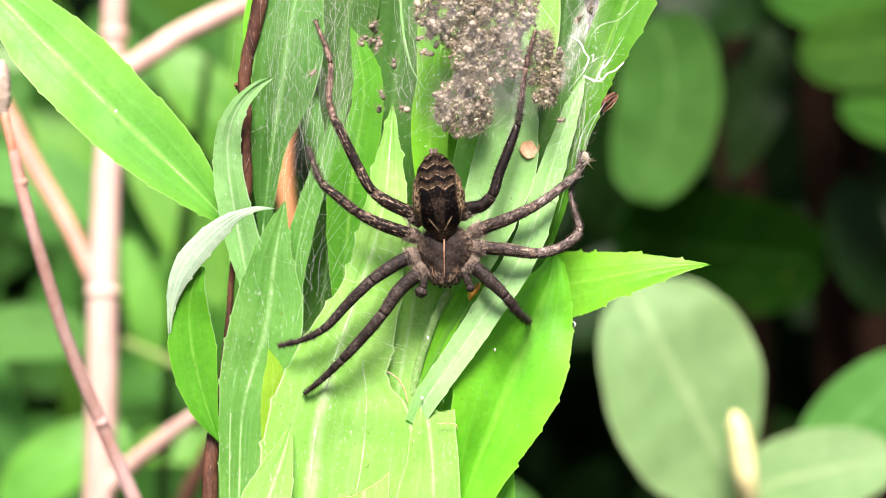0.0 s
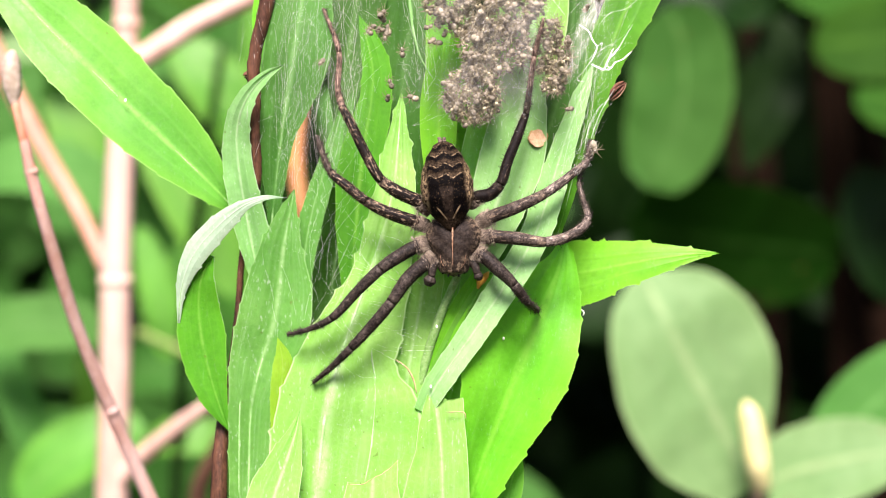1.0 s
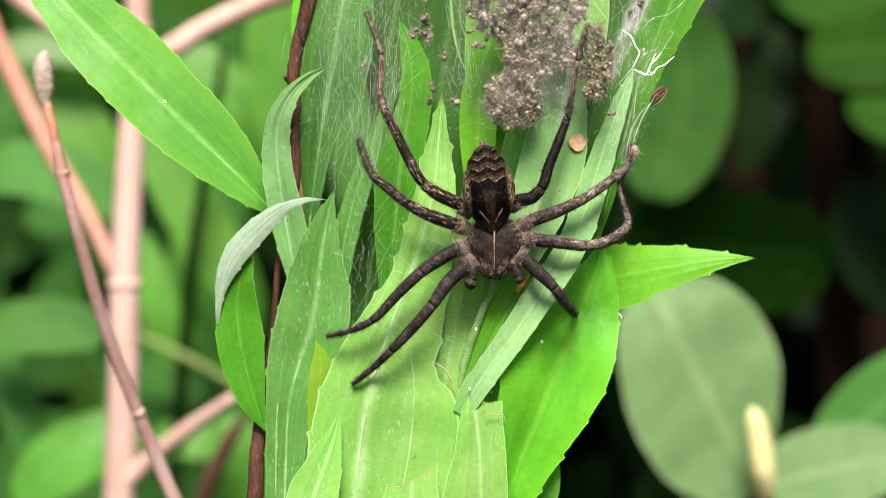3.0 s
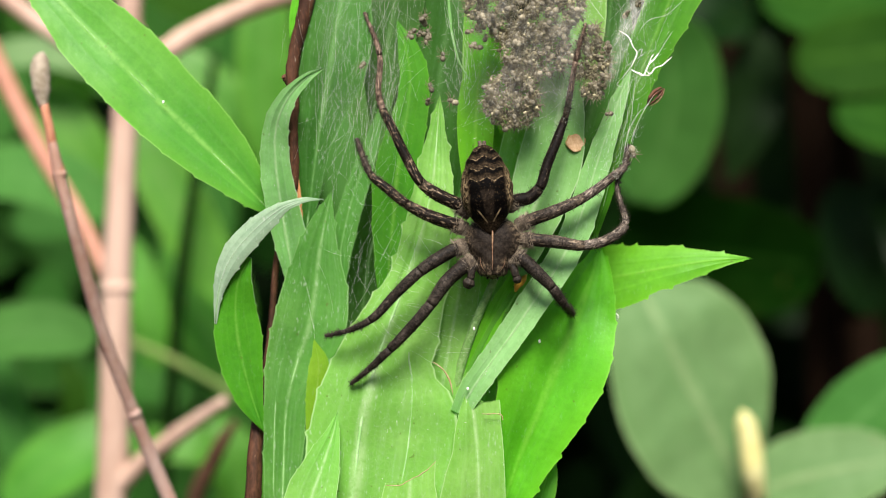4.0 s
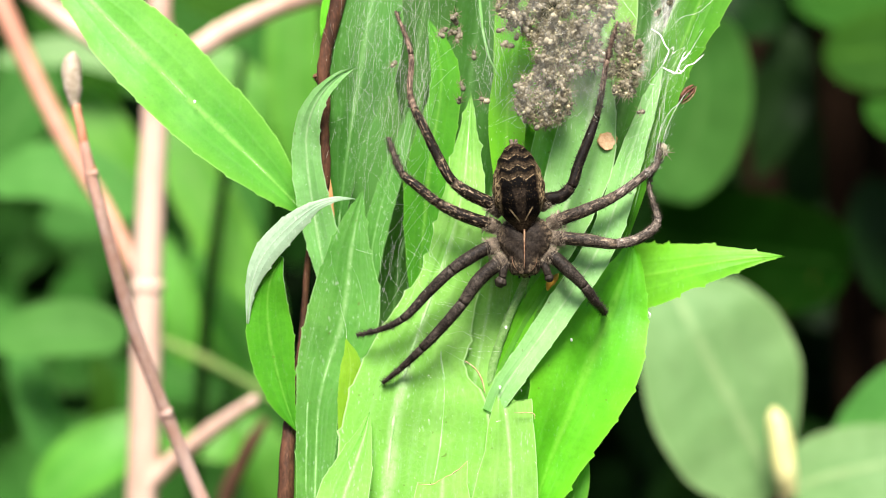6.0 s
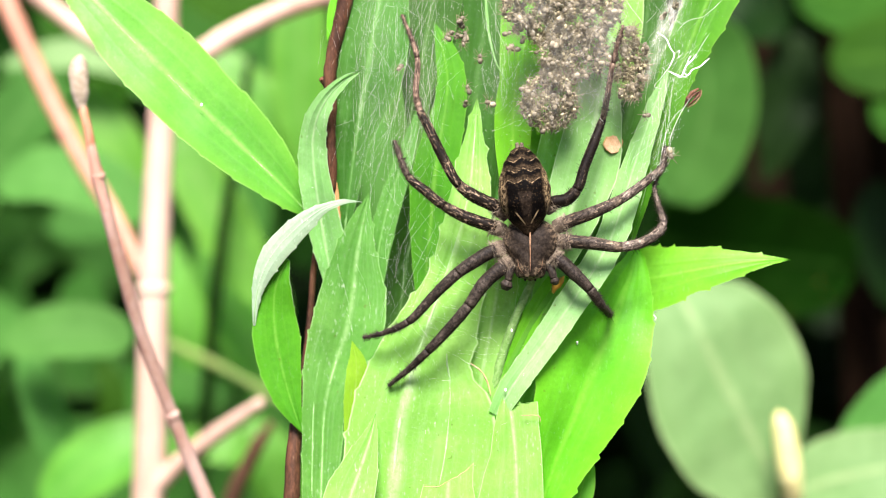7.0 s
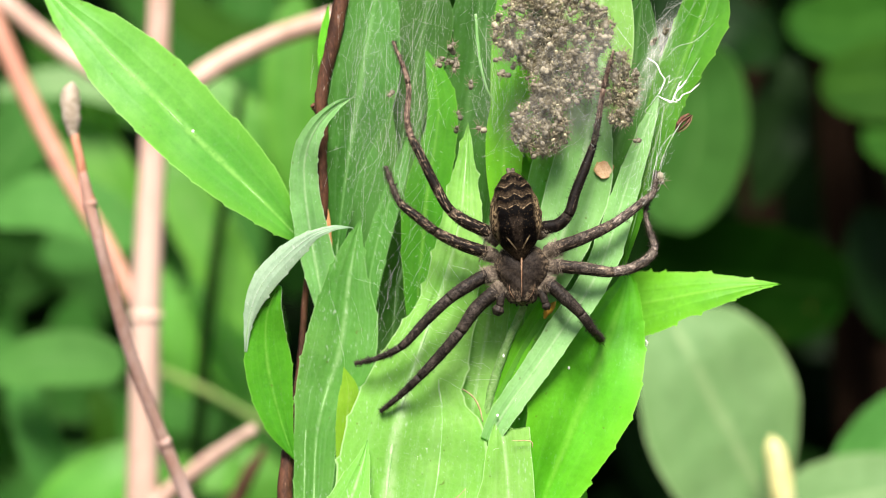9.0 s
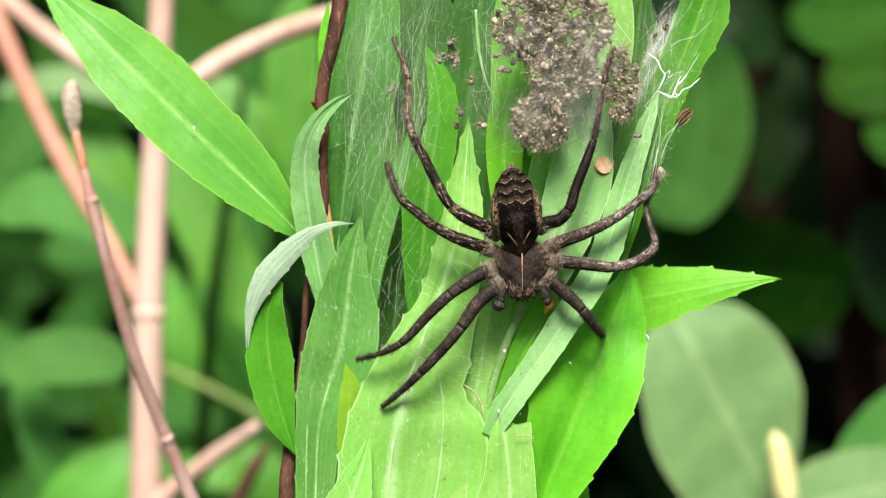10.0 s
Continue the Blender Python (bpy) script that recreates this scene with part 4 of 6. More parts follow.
head = part("cephalothorax", carapace(), CARAPACE, spider, "dark carapace with a tan midline")
part("midline_stripe", tube([(0.00796, -0.0064, 0.75344), (0.00795, -0.00685, 0.75145), (0.00794, -0.007, 0.74919), (0.00795, -0.0068, 0.7472), (0.00796, -0.0064, 0.74611)], [0.00009, 0.00017, 0.00009, 0.00007, 0.00003], 24, 6, 0.5), TAN, head, "narrow tan stripe")
for k in (-1, 1):
    part("face_band", tube([beside((0.00797, -0.006, 0.7481), k * 22), beside((0.00797, -0.0059, 0.74692), k * 20), beside((0.00798, -0.0056, 0.74574), k * 12)], [0.00002, 0.00006, 0.00002], 10, 5), TAN, head, "thin tan band")
    for x, q, r in ((6, (0.00799, -0.005, 0.74528), 0.00028), (15, (0.00799, -0.005, 0.74591), 0.00024), (9, (0.00801, -0.0043, 0.74472), 0.0002), (19, (0.00801, -0.0042, 0.74517), 0.0002)):
        part("eye", ball(beside(q, k * x), (r, r, r)), EYE, head)


def spines(bm, pts, reach, count, seed, size=0.0013, thick=0.00006):
    rnd = random.Random(seed)
    line = glide(pts, 40)
    for _ in range(count):
        i = rnd.randint(2, 38)
        t = (line[i + 1] - line[i - 1]).normalized()
        d = t.orthogonal()
        d = (Matrix.Rotation(rnd.uniform(0, 6.28), 3, t) @ d + t * rnd.uniform(0.3, 0.9)).normalized()
        k = line[i] + d * along(reach, i / 40) * 0.9
        w = t.cross(d).normalized() * thick
        h = size * rnd.uniform(0.6, 1.2)
        a, b, c, e = (bm.verts.new(v) for v in (k - w, k + w, k + d * h, k + t * 0.00006))
        bm.faces.new((a, b, c)), bm.faces.new((b, e, c)), bm.faces.new((e, a, c))


def spider_leg(pts, radii, joints, material, thin, seed, grey=2):
    """A jointed leg: thigh, shin and foot, each a little swollen between its joints, with spines."""
    owner, whole = None, glide(pts, 8 * (len(pts) - 1))
    for k, (i, j) in enumerate(zip(joints, joints[1:])):
        some = whole[i * 8 : j * 8 + 1]
        rs = [along(radii, q / 8 / (len(pts) - 1)) * (0.0000372 if k < 2 else 0.0000335) for q in range(i * 8, j * 8 + 1)]
        swollen = [r * (0.98 + 0.05 * math.sin(math.pi * q / (len(rs) - 1)) ** 0.6) for q, r in enumerate(rs)]
        bm = tube(some, swollen, len(some) - 1, 14, 0.05)
        name = ("leg", "tibia", "metatarsus", "tarsus")[k]
        ob = part(name, bm, material if k < grey else thin, owner or spider)
        bm = bmesh.new()
        spines(bm, some, rs, 12 if k else 8, seed + k)
        tagged(part("spine_fringe", bm, SPINE, owner or ob), kind="stuff")
        bm = bmesh.new()
        spines(bm, some, rs, 330, seed + 50 + k, 0.0007, 0.000016)
        tagged(part("hair_fringe", bm, DARK_HAIR, owner or ob), kind="stuff")
        if not k:
            hip = part("coxa", tube([pts[0], Vector(pts[0]).lerp(Vector(pts[1]), 0.9)], [radii[0] * 0.000048, radii[1] * 0.000046], 6, 12, 0.15), COXA, ob)
            bm = bmesh.new()
            spines(bm, [pts[0], pts[1]], [radii[0] * 0.00005, radii[1] * 0.00005], 260, seed + 90, 0.0009, 0.00002)
            tagged(part("hair_fringe", bm, HAIR, ob), kind="stuff")
        owner = owner or ob


# rear legs reach up, the next pairs sideways, the front pairs down
spider_leg([(0.00439, -0.003, 0.75521), (0.00255, -0.0036, 0.75657), (-0.00127, -0.0042, 0.75847), (-0.00346, -0.0044, 0.7601), (-0.00592, -0.0042, 0.7642), (-0.00857, -0.0038, 0.76969), (-0.00986, -0.0034, 0.77218), (-0.01041, -0.00324, 0.77401), (-0.01034, -0.0029, 0.78093), (-0.01285, -0.0030, 0.78800)], [26, 29, 28, 23, 22, 20, 17, 15, 14, 7], [0, 3, 6, 8, 9], LEG, TIBIA, 1)
spider_leg([(0.00384, -0.003, 0.75265), (0.00201, -0.0036, 0.75337), (-0.00218, -0.0042, 0.75483), (-0.00591, -0.0044, 0.75673), (-0.0091, -0.0042, 0.75929), (-0.01186, -0.0036, 0.76167), (-0.01297, -0.003, 0.76425), (-0.01411, -0.002, 0.7675)], [24, 28, 27, 22, 21, 16, 14, 9], [0, 3, 5, 6, 7], LEG, LEG_GREY, 2)
spider_leg([(0.00402, -0.003, 0.75009), (0.00201, -0.0036, 0.74945), (-0.00109, -0.0042, 0.74772), (-0.00373, -0.00432, 0.7459), (-0.00766, -0.0038, 0.74216), (-0.01179, -0.003, 0.73794), (-0.01581, -0.001, 0.73603), (-0.01941, 0.001, 0.73512)], [26, 29, 29, 26, 22, 18, 13, 6], [0, 3, 5, 6, 7], LEG_FORE, LEG_FORE, 3)
spider_leg([(0.0053, -0.003, 0.7479), (0.00356, -0.0036, 0.74681), (0.00055, -0.0042, 0.74417), (-0.002, -0.00432, 0.74054), (-0.0052, -0.0038, 0.73678), (-0.00859, -0.003, 0.73319), (-0.01204, -0.001, 0.72987), (-0.01516, 0.001, 0.72726)], [28, 31, 30, 25, 23, 20, 15, 8], [0, 3, 5, 6, 7], LEG_FORE, LEG_FORE, 4)
spider_leg([(0.01042, -0.003, 0.7563), (0.01167, -0.0036, 0.75721), (0.01402, -0.0042, 0.75783), (0.01556, -0.0044, 0.75937), (0.01675, -0.0042, 0.76284), (0.01841, -0.0038, 0.76705), (0.0198, -0.0034, 0.7709), (0.02025, -0.0065, 0.77362), (0.02108, -0.0098, 0.77948), (0.02265, -0.0108, 0.78540)], [28, 29, 27, 24, 22, 21, 16, 14, 13, 6], [0, 3, 6, 8, 9], LEG_DARK, TIBIA, 5)
spider_leg([(0.01206, -0.003, 0.7532), (0.01377, -0.0036, 0.75401), (0.01812, -0.0042, 0.75564), (0.02276, -0.0042, 0.75783), (0.02744, -0.0038, 0.76121), (0.02948, -0.0034, 0.76296), (0.02997, -0.003, 0.76489), (0.03015, -0.002, 0.7664)], [24, 28, 27, 22, 18, 15, 11, 7], [0, 3, 5, 6, 7], LEG_GREY, LEG_PALE, 6, 1)
spider_leg([(0.01206, -0.003, 0.75101), (0.01423, -0.0036, 0.751), (0.0183, -0.0042, 0.75064), (0.02285, -0.0042, 0.75009), (0.02698, -0.0038, 0.75118), (0.02957, -0.0034, 0.75347), (0.02896, -0.003, 0.75667), (0.02827, -0.0025, 0.7597), (0.02923, -0.002, 0.76292)], [24, 28, 28, 23, 22, 19, 12, 10, 6], [0, 3, 5, 7, 8], LEG_GREY, LEG_PALE, 7, 1)
spider_leg([(0.01115, -0.003, 0.74863), (0.01259, -0.0036, 0.74799), (0.01511, -0.0042, 0.74581), (0.01768, -0.0038, 0.74325), (0.01958, -0.0025, 0.74067), (0.02089, 0.001, 0.73937), (0.02167, 0.006, 0.73865)], [28, 30, 29, 23, 19, 14, 9], [0, 3, 4, 5, 6], LEG_FORE, LEG_FORE, 8)
for k, pts in enumerate(([(0.00566, -0.003, 0.74735), (0.00474, -0.004, 0.74627), (0.00446, -0.0042, 0.74463), (0.00383, -0.004, 0.74317)], [(0.01078, -0.003, 0.74717), (0.01148, -0.004, 0.74627), (0.01184, -0.0042, 0.74508), (0.01221, -0.004, 0.74399)])):
    palp = part("pedipalp", tube(pts[:3], [0.0008, 0.0007, 0.0006], 10, 8, 0.1), LEG_FORE, spider)
    part("palp_tip", tube(pts[2:], [0.0007, 0.0011, 0.0006] if k == 0 else [0.0006, 0.0008, 0.0004], 8, 10), LEG_FORE, palp)
# velvet of short hairs round the body
bm = bmesh.new()
rnd = random.Random(5)
a, b = Vector((0.00783, -0.0060, 0.75146)), Vector((0.00629, -0.004, 0.76667))
for _ in range(1500):
    s, t = rnd.random(), rnd.choice((0, math.pi)) + rnd.uniform(-0.55, 0.45)
    axis = (b - a).normalized()
    side = axis.cross(Vector((0, -1, 0))).normalized()
    r = 45 * mm * along([0.1, 0.45, 0.8, 0.99, 1.01, 0.96, 0.83, 0.62, 0.28], s)
    d = side * math.cos(t) + side.cross(axis) * 0.92 * math.sin(t)
    k = a.lerp(b, s) + d * r * 0.97
    w = axis.cross(d) * 0.00002
    bm.faces.new([bm.verts.new(v) for v in (k - w, k + w, k + (d + axis * rnd.uniform(0.3, 0.9)).normalized() * rnd.uniform(0.0003, 0.0006))])
tagged(part("body_fur", bm, HAIR, abd), kind="stuff")
bm = bmesh.new()
for _ in range(1900):
    s, t = rnd.random(), rnd.uniform(0, 2 * math.pi)
    c = Vector((0.00803, -0.0033, 0.75064)) + Vector((math.cos(t) * rnd.uniform(42, 54) * mm, -rnd.random() * 0.0015, math.sin(t) * rnd.uniform(34, 44) * mm))
    d = Vector((math.cos(t), rnd.uniform(-1.0, 0.2), math.sin(t))).normalized()
    w = d.cross(Vector((0, 1, 0.3))).normalized() * 0.00002
    bm.faces.new([bm.verts.new(v) for v in (c - w, c + w, c + d * rnd.uniform(0.0003, 0.0011))])
tagged(part("body_fur", bm, HAIR, head), kind="stuff")
# she sits low on the leaves
spider.location.y += 0.0015

# ---- young spiders and silk ----
def strand(bm, a, b, r, sag, rnd, n=4):
    pts = [a.lerp(b, i / n) for i in range(n + 1)]
    for p in pts[1:-1]:
        p += Vector((rnd.gauss(0, sag), rnd.gauss(0, sag * 0.6), rnd.gauss(0, sag)))
    line = glide(pts, n * 2)
    rings = []
    for q in line:
        d = (b - a).normalized()
        s = d.cross(Vector((0.1, 1, 0.2))).normalized() * r
        u = Vector((0, -r, 0))
        rings.append([bm.verts.new(q + v) for v in (-s, s, u)])
    for p, q in zip(rings, rings[1:]):
        for j in range(3):
            bm.faces.new((p[j], p[(j + 1) % 3], q[(j + 1) % 3], q[j]))


def spiderling(material, size, seed):
    """A newly hatched spider: round abdomen, small head and eight bent legs."""
    rnd = random.Random(seed)
    ob = base_empty("spiderling", (0, 0, 0))
    part("abdomen", ball((0, 0, 0.00036 * size), (0.00037 * size, 0.00035 * size, 0.00046 * size), None, 10, 7), material, ob)
    part("cephalothorax", ball((0, -0.00004, -0.0003 * size), (0.0003 * size, 0.00026 * size, 0.00036 * size), None, 8, 6), BABY_GREY, ob)
    for k in range(8):
        sx = -1 if k < 4 else 1
        a = radians((-62, -20, 22, 60)[k % 4] + rnd.uniform(-14, 14))
        d = Vector((sx * math.cos(a), 0, math.sin(a) - 0.1))
        o = Vector((0, 0, -0.00028 * size))
        bend = Vector((0, -rnd.uniform(0.3, 0.7), rnd.uniform(-0.2, 0.3)))
        pts = [o + d * 0.0002 * size, o + (d + bend) * 0.0004 * size, o + (d * 1.4 + bend * 0.6) * 0.00054 * size, o + (d * 1.9 - bend * 0.5) * 0.00054 * size]
        part("leg", tube(pts, [0.00006 * size, 0.000042 * size, 0.000034 * size, 0.000016 * size], 6, 4), BABY_LEG, ob)
    return ob


kinds = [tagged(spiderling(m, s, i), lab, "spiderling", "young spiders in the web") for i, (m, s, lab) in enumerate((
    (BABY_TAN, 1.3, "tiny tan young spider clinging to the silk"),
    (BABY_GREY, 1.1, "tiny olive-grey young spider clinging to the silk"),
    (BABY_TAN, 1.45, "tiny plump tan young spider clinging to the silk"),
    (BABY_GREY, 1.2, "tiny dark young spider clinging to the silk")))]
rnd = random.Random(11)
# clusters: centre, half width, half height, how many
CLUSTERS = (((0.0133, -0.004, 0.78926), 0.0095, 0.0064, 125), ((0.01467, -0.004, 0.78152), 0.0062, 0.0044, 50), ((0.01102, -0.004, 0.77378), 0.0046, 0.0044, 46), ((0.02420, -0.005, 0.77950), 0.0026, 0.0058, 34), ((-0.00357, -0.002, 0.78537), 0.0028, 0.0022, 9), ((0.00603, -0.003, 0.78481), 0.0024, 0.0030, 8))
places = []
for centre, w, h, count in CLUSTERS:
    for _ in range(count):
        r, a = math.sqrt(rnd.random()), rnd.uniform(0, 2 * math.pi)
        places.append(Vector(centre) + Vector((w * r * math.cos(a), rnd.uniform(-0.0022, 0.0025), h * r * math.sin(a))))
places += [Vector(q) for q in ((-0.00202, -0.001, 0.77583), (-0.00248, -0.001, 0.77353), (-0.01323, -0.001, 0.77932), (0.02661, -0.005, 0.77125), (0.02951, -0.004, 0.78744), (0.0307, -0.003, 0.76517), (0.00147, -0.001, 0.77353), (-0.00009, -0.001, 0.78088), (0.02378, -0.004, 0.7756), (0.00694, -0.003, 0.77156), (0.03152, -0.004, 0.78908), (-0.00542, -0.001, 0.7841), (0.01042, -0.003, 0.7691))]
young = []
for i, at in enumerate(places):
    m = Matrix.Translation(at) @ pose(0, 0, 0, rnd.uniform(-50, 50), rnd.uniform(0, 360), rnd.uniform(-50, 50))
    if i < len(kinds):
        kinds[i].matrix_basis = m
        young.append(kinds[i])
    else:
        young.append(copy_thing(rnd.choices(kinds, (2, 5, 1, 5))[0], m))

# the rest of the brood, packed behind and between
bm = bmesh.new()
add_ball(bm, (0, 0, 0.0001), (0.00031, 0.0003, 0.0004), None, 7, 5)
add_ball(bm, (0, 0, -0.0005), (0.00026, 0.00024, 0.0003), None, 6, 4)
for k in range(8):
    t = radians((-62, -20, 22, 60)[k % 4])
    d = Vector(((-1 if k < 4 else 1) * math.cos(t), -0.3, math.sin(t)))
    strand(bm, Vector((0, 0, -0.0003)), d * 0.0013, 0.00004, 0.00016, rnd, 2)
bm.verts.index_update()
shape = np.array([v.co[:] for v in bm.verts])
sides = [[v.index for v in f.verts] for f in bm.faces]
bm.free()
points, faces = [], []
for centre, w, h, count in CLUSTERS[:4]:
    for _ in range(int(count * 2.4)):
        r, a = math.sqrt(rnd.random()) * 1.02, rnd.uniform(0, 2 * math.pi)
        q = np.array(centre) + (w * r * math.cos(a), rnd.uniform(-0.001, 0.004), h * r * math.sin(a))
        turn = np.array(Euler((rnd.uniform(-0.8, 0.8), rnd.uniform(0, 6.28), rnd.uniform(-0.8, 0.8))).to_matrix())
        faces += [[k + len(points) * len(shape) for k in f] for f in sides]
        points.append(shape @ turn.T * rnd.uniform(0.85, 1.2) + q)
me = bpy.data.meshes.new("brood")
me.from_pydata(np.concatenate(points).tolist(), [], faces)
me.materials.append(BROOD)
me.polygons.foreach_set("use_smooth", [True] * len(me.polygons))
tagged(new("brood", me), "dense huddle of tiny grey-brown young spiders", "spiderlings", kind="stuff")

# silk: threads strung between the leaves, loose sheets, and a thick frayed skein
web = tagged(base_empty("nursery_web", (0.00608, 0, 0.763)), "tangled white silk nursery web tying leaves together", "web")


def threads(corners, count, r, low, high, lean, seed):
    """Threads in a four-cornered stretch (low side first), mostly along lean degrees from its uprights."""
    rnd = random.Random(seed)
    bm = bmesh.new()
    a, b, c, d = (Vector(k) for k in corners)
    wide, tall = (b - a).length, (d - a).length

    def on(u, v, w):
        return a.lerp(b, u).lerp(d.lerp(c, u), v) + Vector((0, w, 0))

    for _ in range(count):
        u, v, w = rnd.random(), rnd.random(), rnd.uniform(-0.0025, 0.0025)
        t, ln = radians(rnd.gauss(*lean)), rnd.uniform(low, high)
        u2, v2 = u + math.sin(t) * ln / wide, v + math.cos(t) * ln / tall
        if not (0 < u2 < 1 and -0.1 < v2 < 1.2):
            continue
        strand(bm, on(u, v, w), on(u2, v2, w + rnd.uniform(-0.001, 0.001)), r * rnd.uniform(0.5, 1.4), ln * 0.028, rnd, 3)
    return tagged(part("silk_threads", bm, SILK, web), kind="stuff")


threads(((-0.02071, 0.001, 0.75749), (-0.00869, 0.001, 0.75749), (-0.00221, -0.001, 0.79605), (-0.02083, 0.003, 0.79659)), 100, 0.000005, 0.003, 0.011, (4, 20), 1)
threads(((-0.00128, -0.003, 0.76745), (0.02059, -0.004, 0.7674), (0.02688, -0.005, 0.7955), (-0.00037, -0.003, 0.79577)), 80, 0.000006, 0.002, 0.008, (5, 50), 2)
threads(((-0.01609, 0.001, 0.73807), (-0.00869, 0.001, 0.74085), (-0.00407, 0.001, 0.76026), (-0.01331, 0.001, 0.76026)), 34, 0.000006, 0.003, 0.010, (-10, 30), 3)
threads(((0.02734, -0.005, 0.76099), (0.02961, -0.005, 0.7619), (0.04005, -0.005, 0.79369), (0.0259, -0.006, 0.79356)), 90, 0.000007, 0.003, 0.014, (8, 16), 4)
threads(((-0.02065, 0, 0.72428), (0.00516, 0, 0.73534), (0.00515, -0.001, 0.74917), (-0.02065, 0, 0.74917)), 26, 0.000006, 0.003, 0.010, (-40, 25), 5)
threads(((0.00257, -0.002, 0.773), (0.00605, -0.002, 0.773), (0.00257, -0.002, 0.79316), (-0.00082, -0.002, 0.79316)), 30, 0.000008, 0.004, 0.012, (2, 9), 8)
threads(((-0.02065, 0, 0.75562), (-0.00774, 0, 0.75562), (-0.00403, -0.002, 0.79408), (-0.02157, 0, 0.79434)), 60, 0.000007, 0.010, 0.024, (6, 13), 9)
threads(((-0.01706, 0.002, 0.73526), (-0.00779, 0.002, 0.73711), (-0.00407, 0.001, 0.76026), (-0.01424, 0.001, 0.76026)), 22, 0.000006, 0.008, 0.018, (8, 20), 10)
threads(((-0.01327, 0, 0.72428), (0.00516, 0, 0.73166), (0.00608, 0, 0.7464), (-0.00959, 0, 0.7464)), 40, 0.000007, 0.003, 0.009, (-62, 14), 11)
threads(((-0.02937, 0.005, 0.71829), (-0.01721, 0.005, 0.71829), (-0.01736, 0.008, 0.75198), (-0.02491, 0.008, 0.75198)), 14, 0.000006, 0.006, 0.016, (-25, 12), 12)
threads(((-0.03079, 0, 0.75931), (-0.02065, 0, 0.75931), (-0.02077, 0.002, 0.79367), (-0.02541, 0.002, 0.79367)), 14, 0.000006, 0.002, 0.007, (0, 40), 6)
threads(((0.02771, -0.006, 0.76096), (0.0297, -0.006, 0.76186), (0.03304, -0.007, 0.7844), (0.02943, -0.007, 0.7844)), 18, 0.000009, 0.006, 0.016, (0, 8), 7)

# criss-cross of short threads over the nest
threads(((-0.0215, 0, 0.75600), (-0.0045, 0, 0.75600), (-0.0010, -0.002, 0.79600), (-0.0220, 0.001, 0.79650)), 170, 0.0000045, 0.0015, 0.0080, (0, 50), 13)
threads(((-0.0020, -0.006, 0.76800), (0.0240, -0.007, 0.76800), (0.0290, -0.008, 0.79550), (-0.0020, -0.006, 0.79580)), 180, 0.0000045, 0.0010, 0.0060, (0, 65), 15)
threads(((0.0230, -0.005, 0.76000), (0.0300, -0.005, 0.76200), (0.0400, -0.006, 0.79400), (0.0260, -0.007, 0.79400)), 100, 0.000006, 0.0015, 0.0080, (12, 35), 16)


def specks(corners, count, seed):
    """Short bright bits of silk in a four-cornered stretch."""
    rnd = random.Random(seed)
    bm = bmesh.new()
    a, b, c, d = (Vector(k) for k in corners)
    for _ in range(count):
        u = rnd.random()
        q = a.lerp(b, u).lerp(d.lerp(c, u), rnd.random()) + Vector((0, rnd.uniform(-0.001, 0.001), 0))
        t = rnd.gauss(0.3, 0.7)
        strand(bm, q, q + Vector((math.sin(t), 0, math.cos(t))) * rnd.choice((0.00008, 0.00012, 0.0002, 0.0005)) * rnd.uniform(0.6, 1.4), rnd.uniform(0.000008, 0.00002), 0.00004, rnd, 2)
    return tagged(part("silk_fluff", bm, SILK, web), kind="stuff")


specks(((-0.02903, 0.001, 0.75379), (-0.00869, 0.001, 0.75379), (-0.00221, -0.001, 0.79329), (-0.02256, 0.001, 0.79354)), 240, 21)
specks(((-0.01696, 0, 0.73534), (-0.00406, 0, 0.73534), (-0.00407, 0.001, 0.75379), (-0.01609, 0.001, 0.75379)), 110, 22)
specks(((0.0268, -0.006, 0.76005), (0.02997, -0.006, 0.76186), (0.04039, -0.006, 0.79175), (0.02771, -0.006, 0.79175)), 260, 24)
specks(((-0.00127, -0.005, 0.76644), (0.02053, -0.005, 0.76644), (0.0268, -0.006, 0.79175), (-0.00036, -0.005, 0.79187)), 220, 25)
specks(((-0.02071, 0.001, 0.71126), (0.01072, 0.001, 0.71126), (0.00701, 0, 0.7464), (-0.01327, 0, 0.7464)), 90, 26)


def sheet(corners, seed, material=VEIL):
    bm = bmesh.new()
    uvs = bm.loops.layers.uv.verify()
    a, b, c, d = (Vector(k) for k in corners)
    n = 14
    rows = [[bm.verts.new(a.lerp(b, i / n).lerp(d.lerp(c, i / n), j / n) + Vector((0, 0.0012 * noise.noise(Vector((i * 0.5, j * 0.5, seed))), 0))) for j in range(n + 1)] for i in range(n + 1)]
    for i in range(n):
        for j in range(n):
            f = bm.faces.new((rows[i][j], rows[i + 1][j], rows[i + 1][j + 1], rows[i][j + 1]))
            for loop, (u, v) in zip(f.loops, ((i, j), (i + 1, j), (i + 1, j + 1), (i, j + 1))):
                loop[uvs].uv = (u / n, v / n)
    return part("silk_sheet", bm, material, web, "thin hazy sheet of silk")


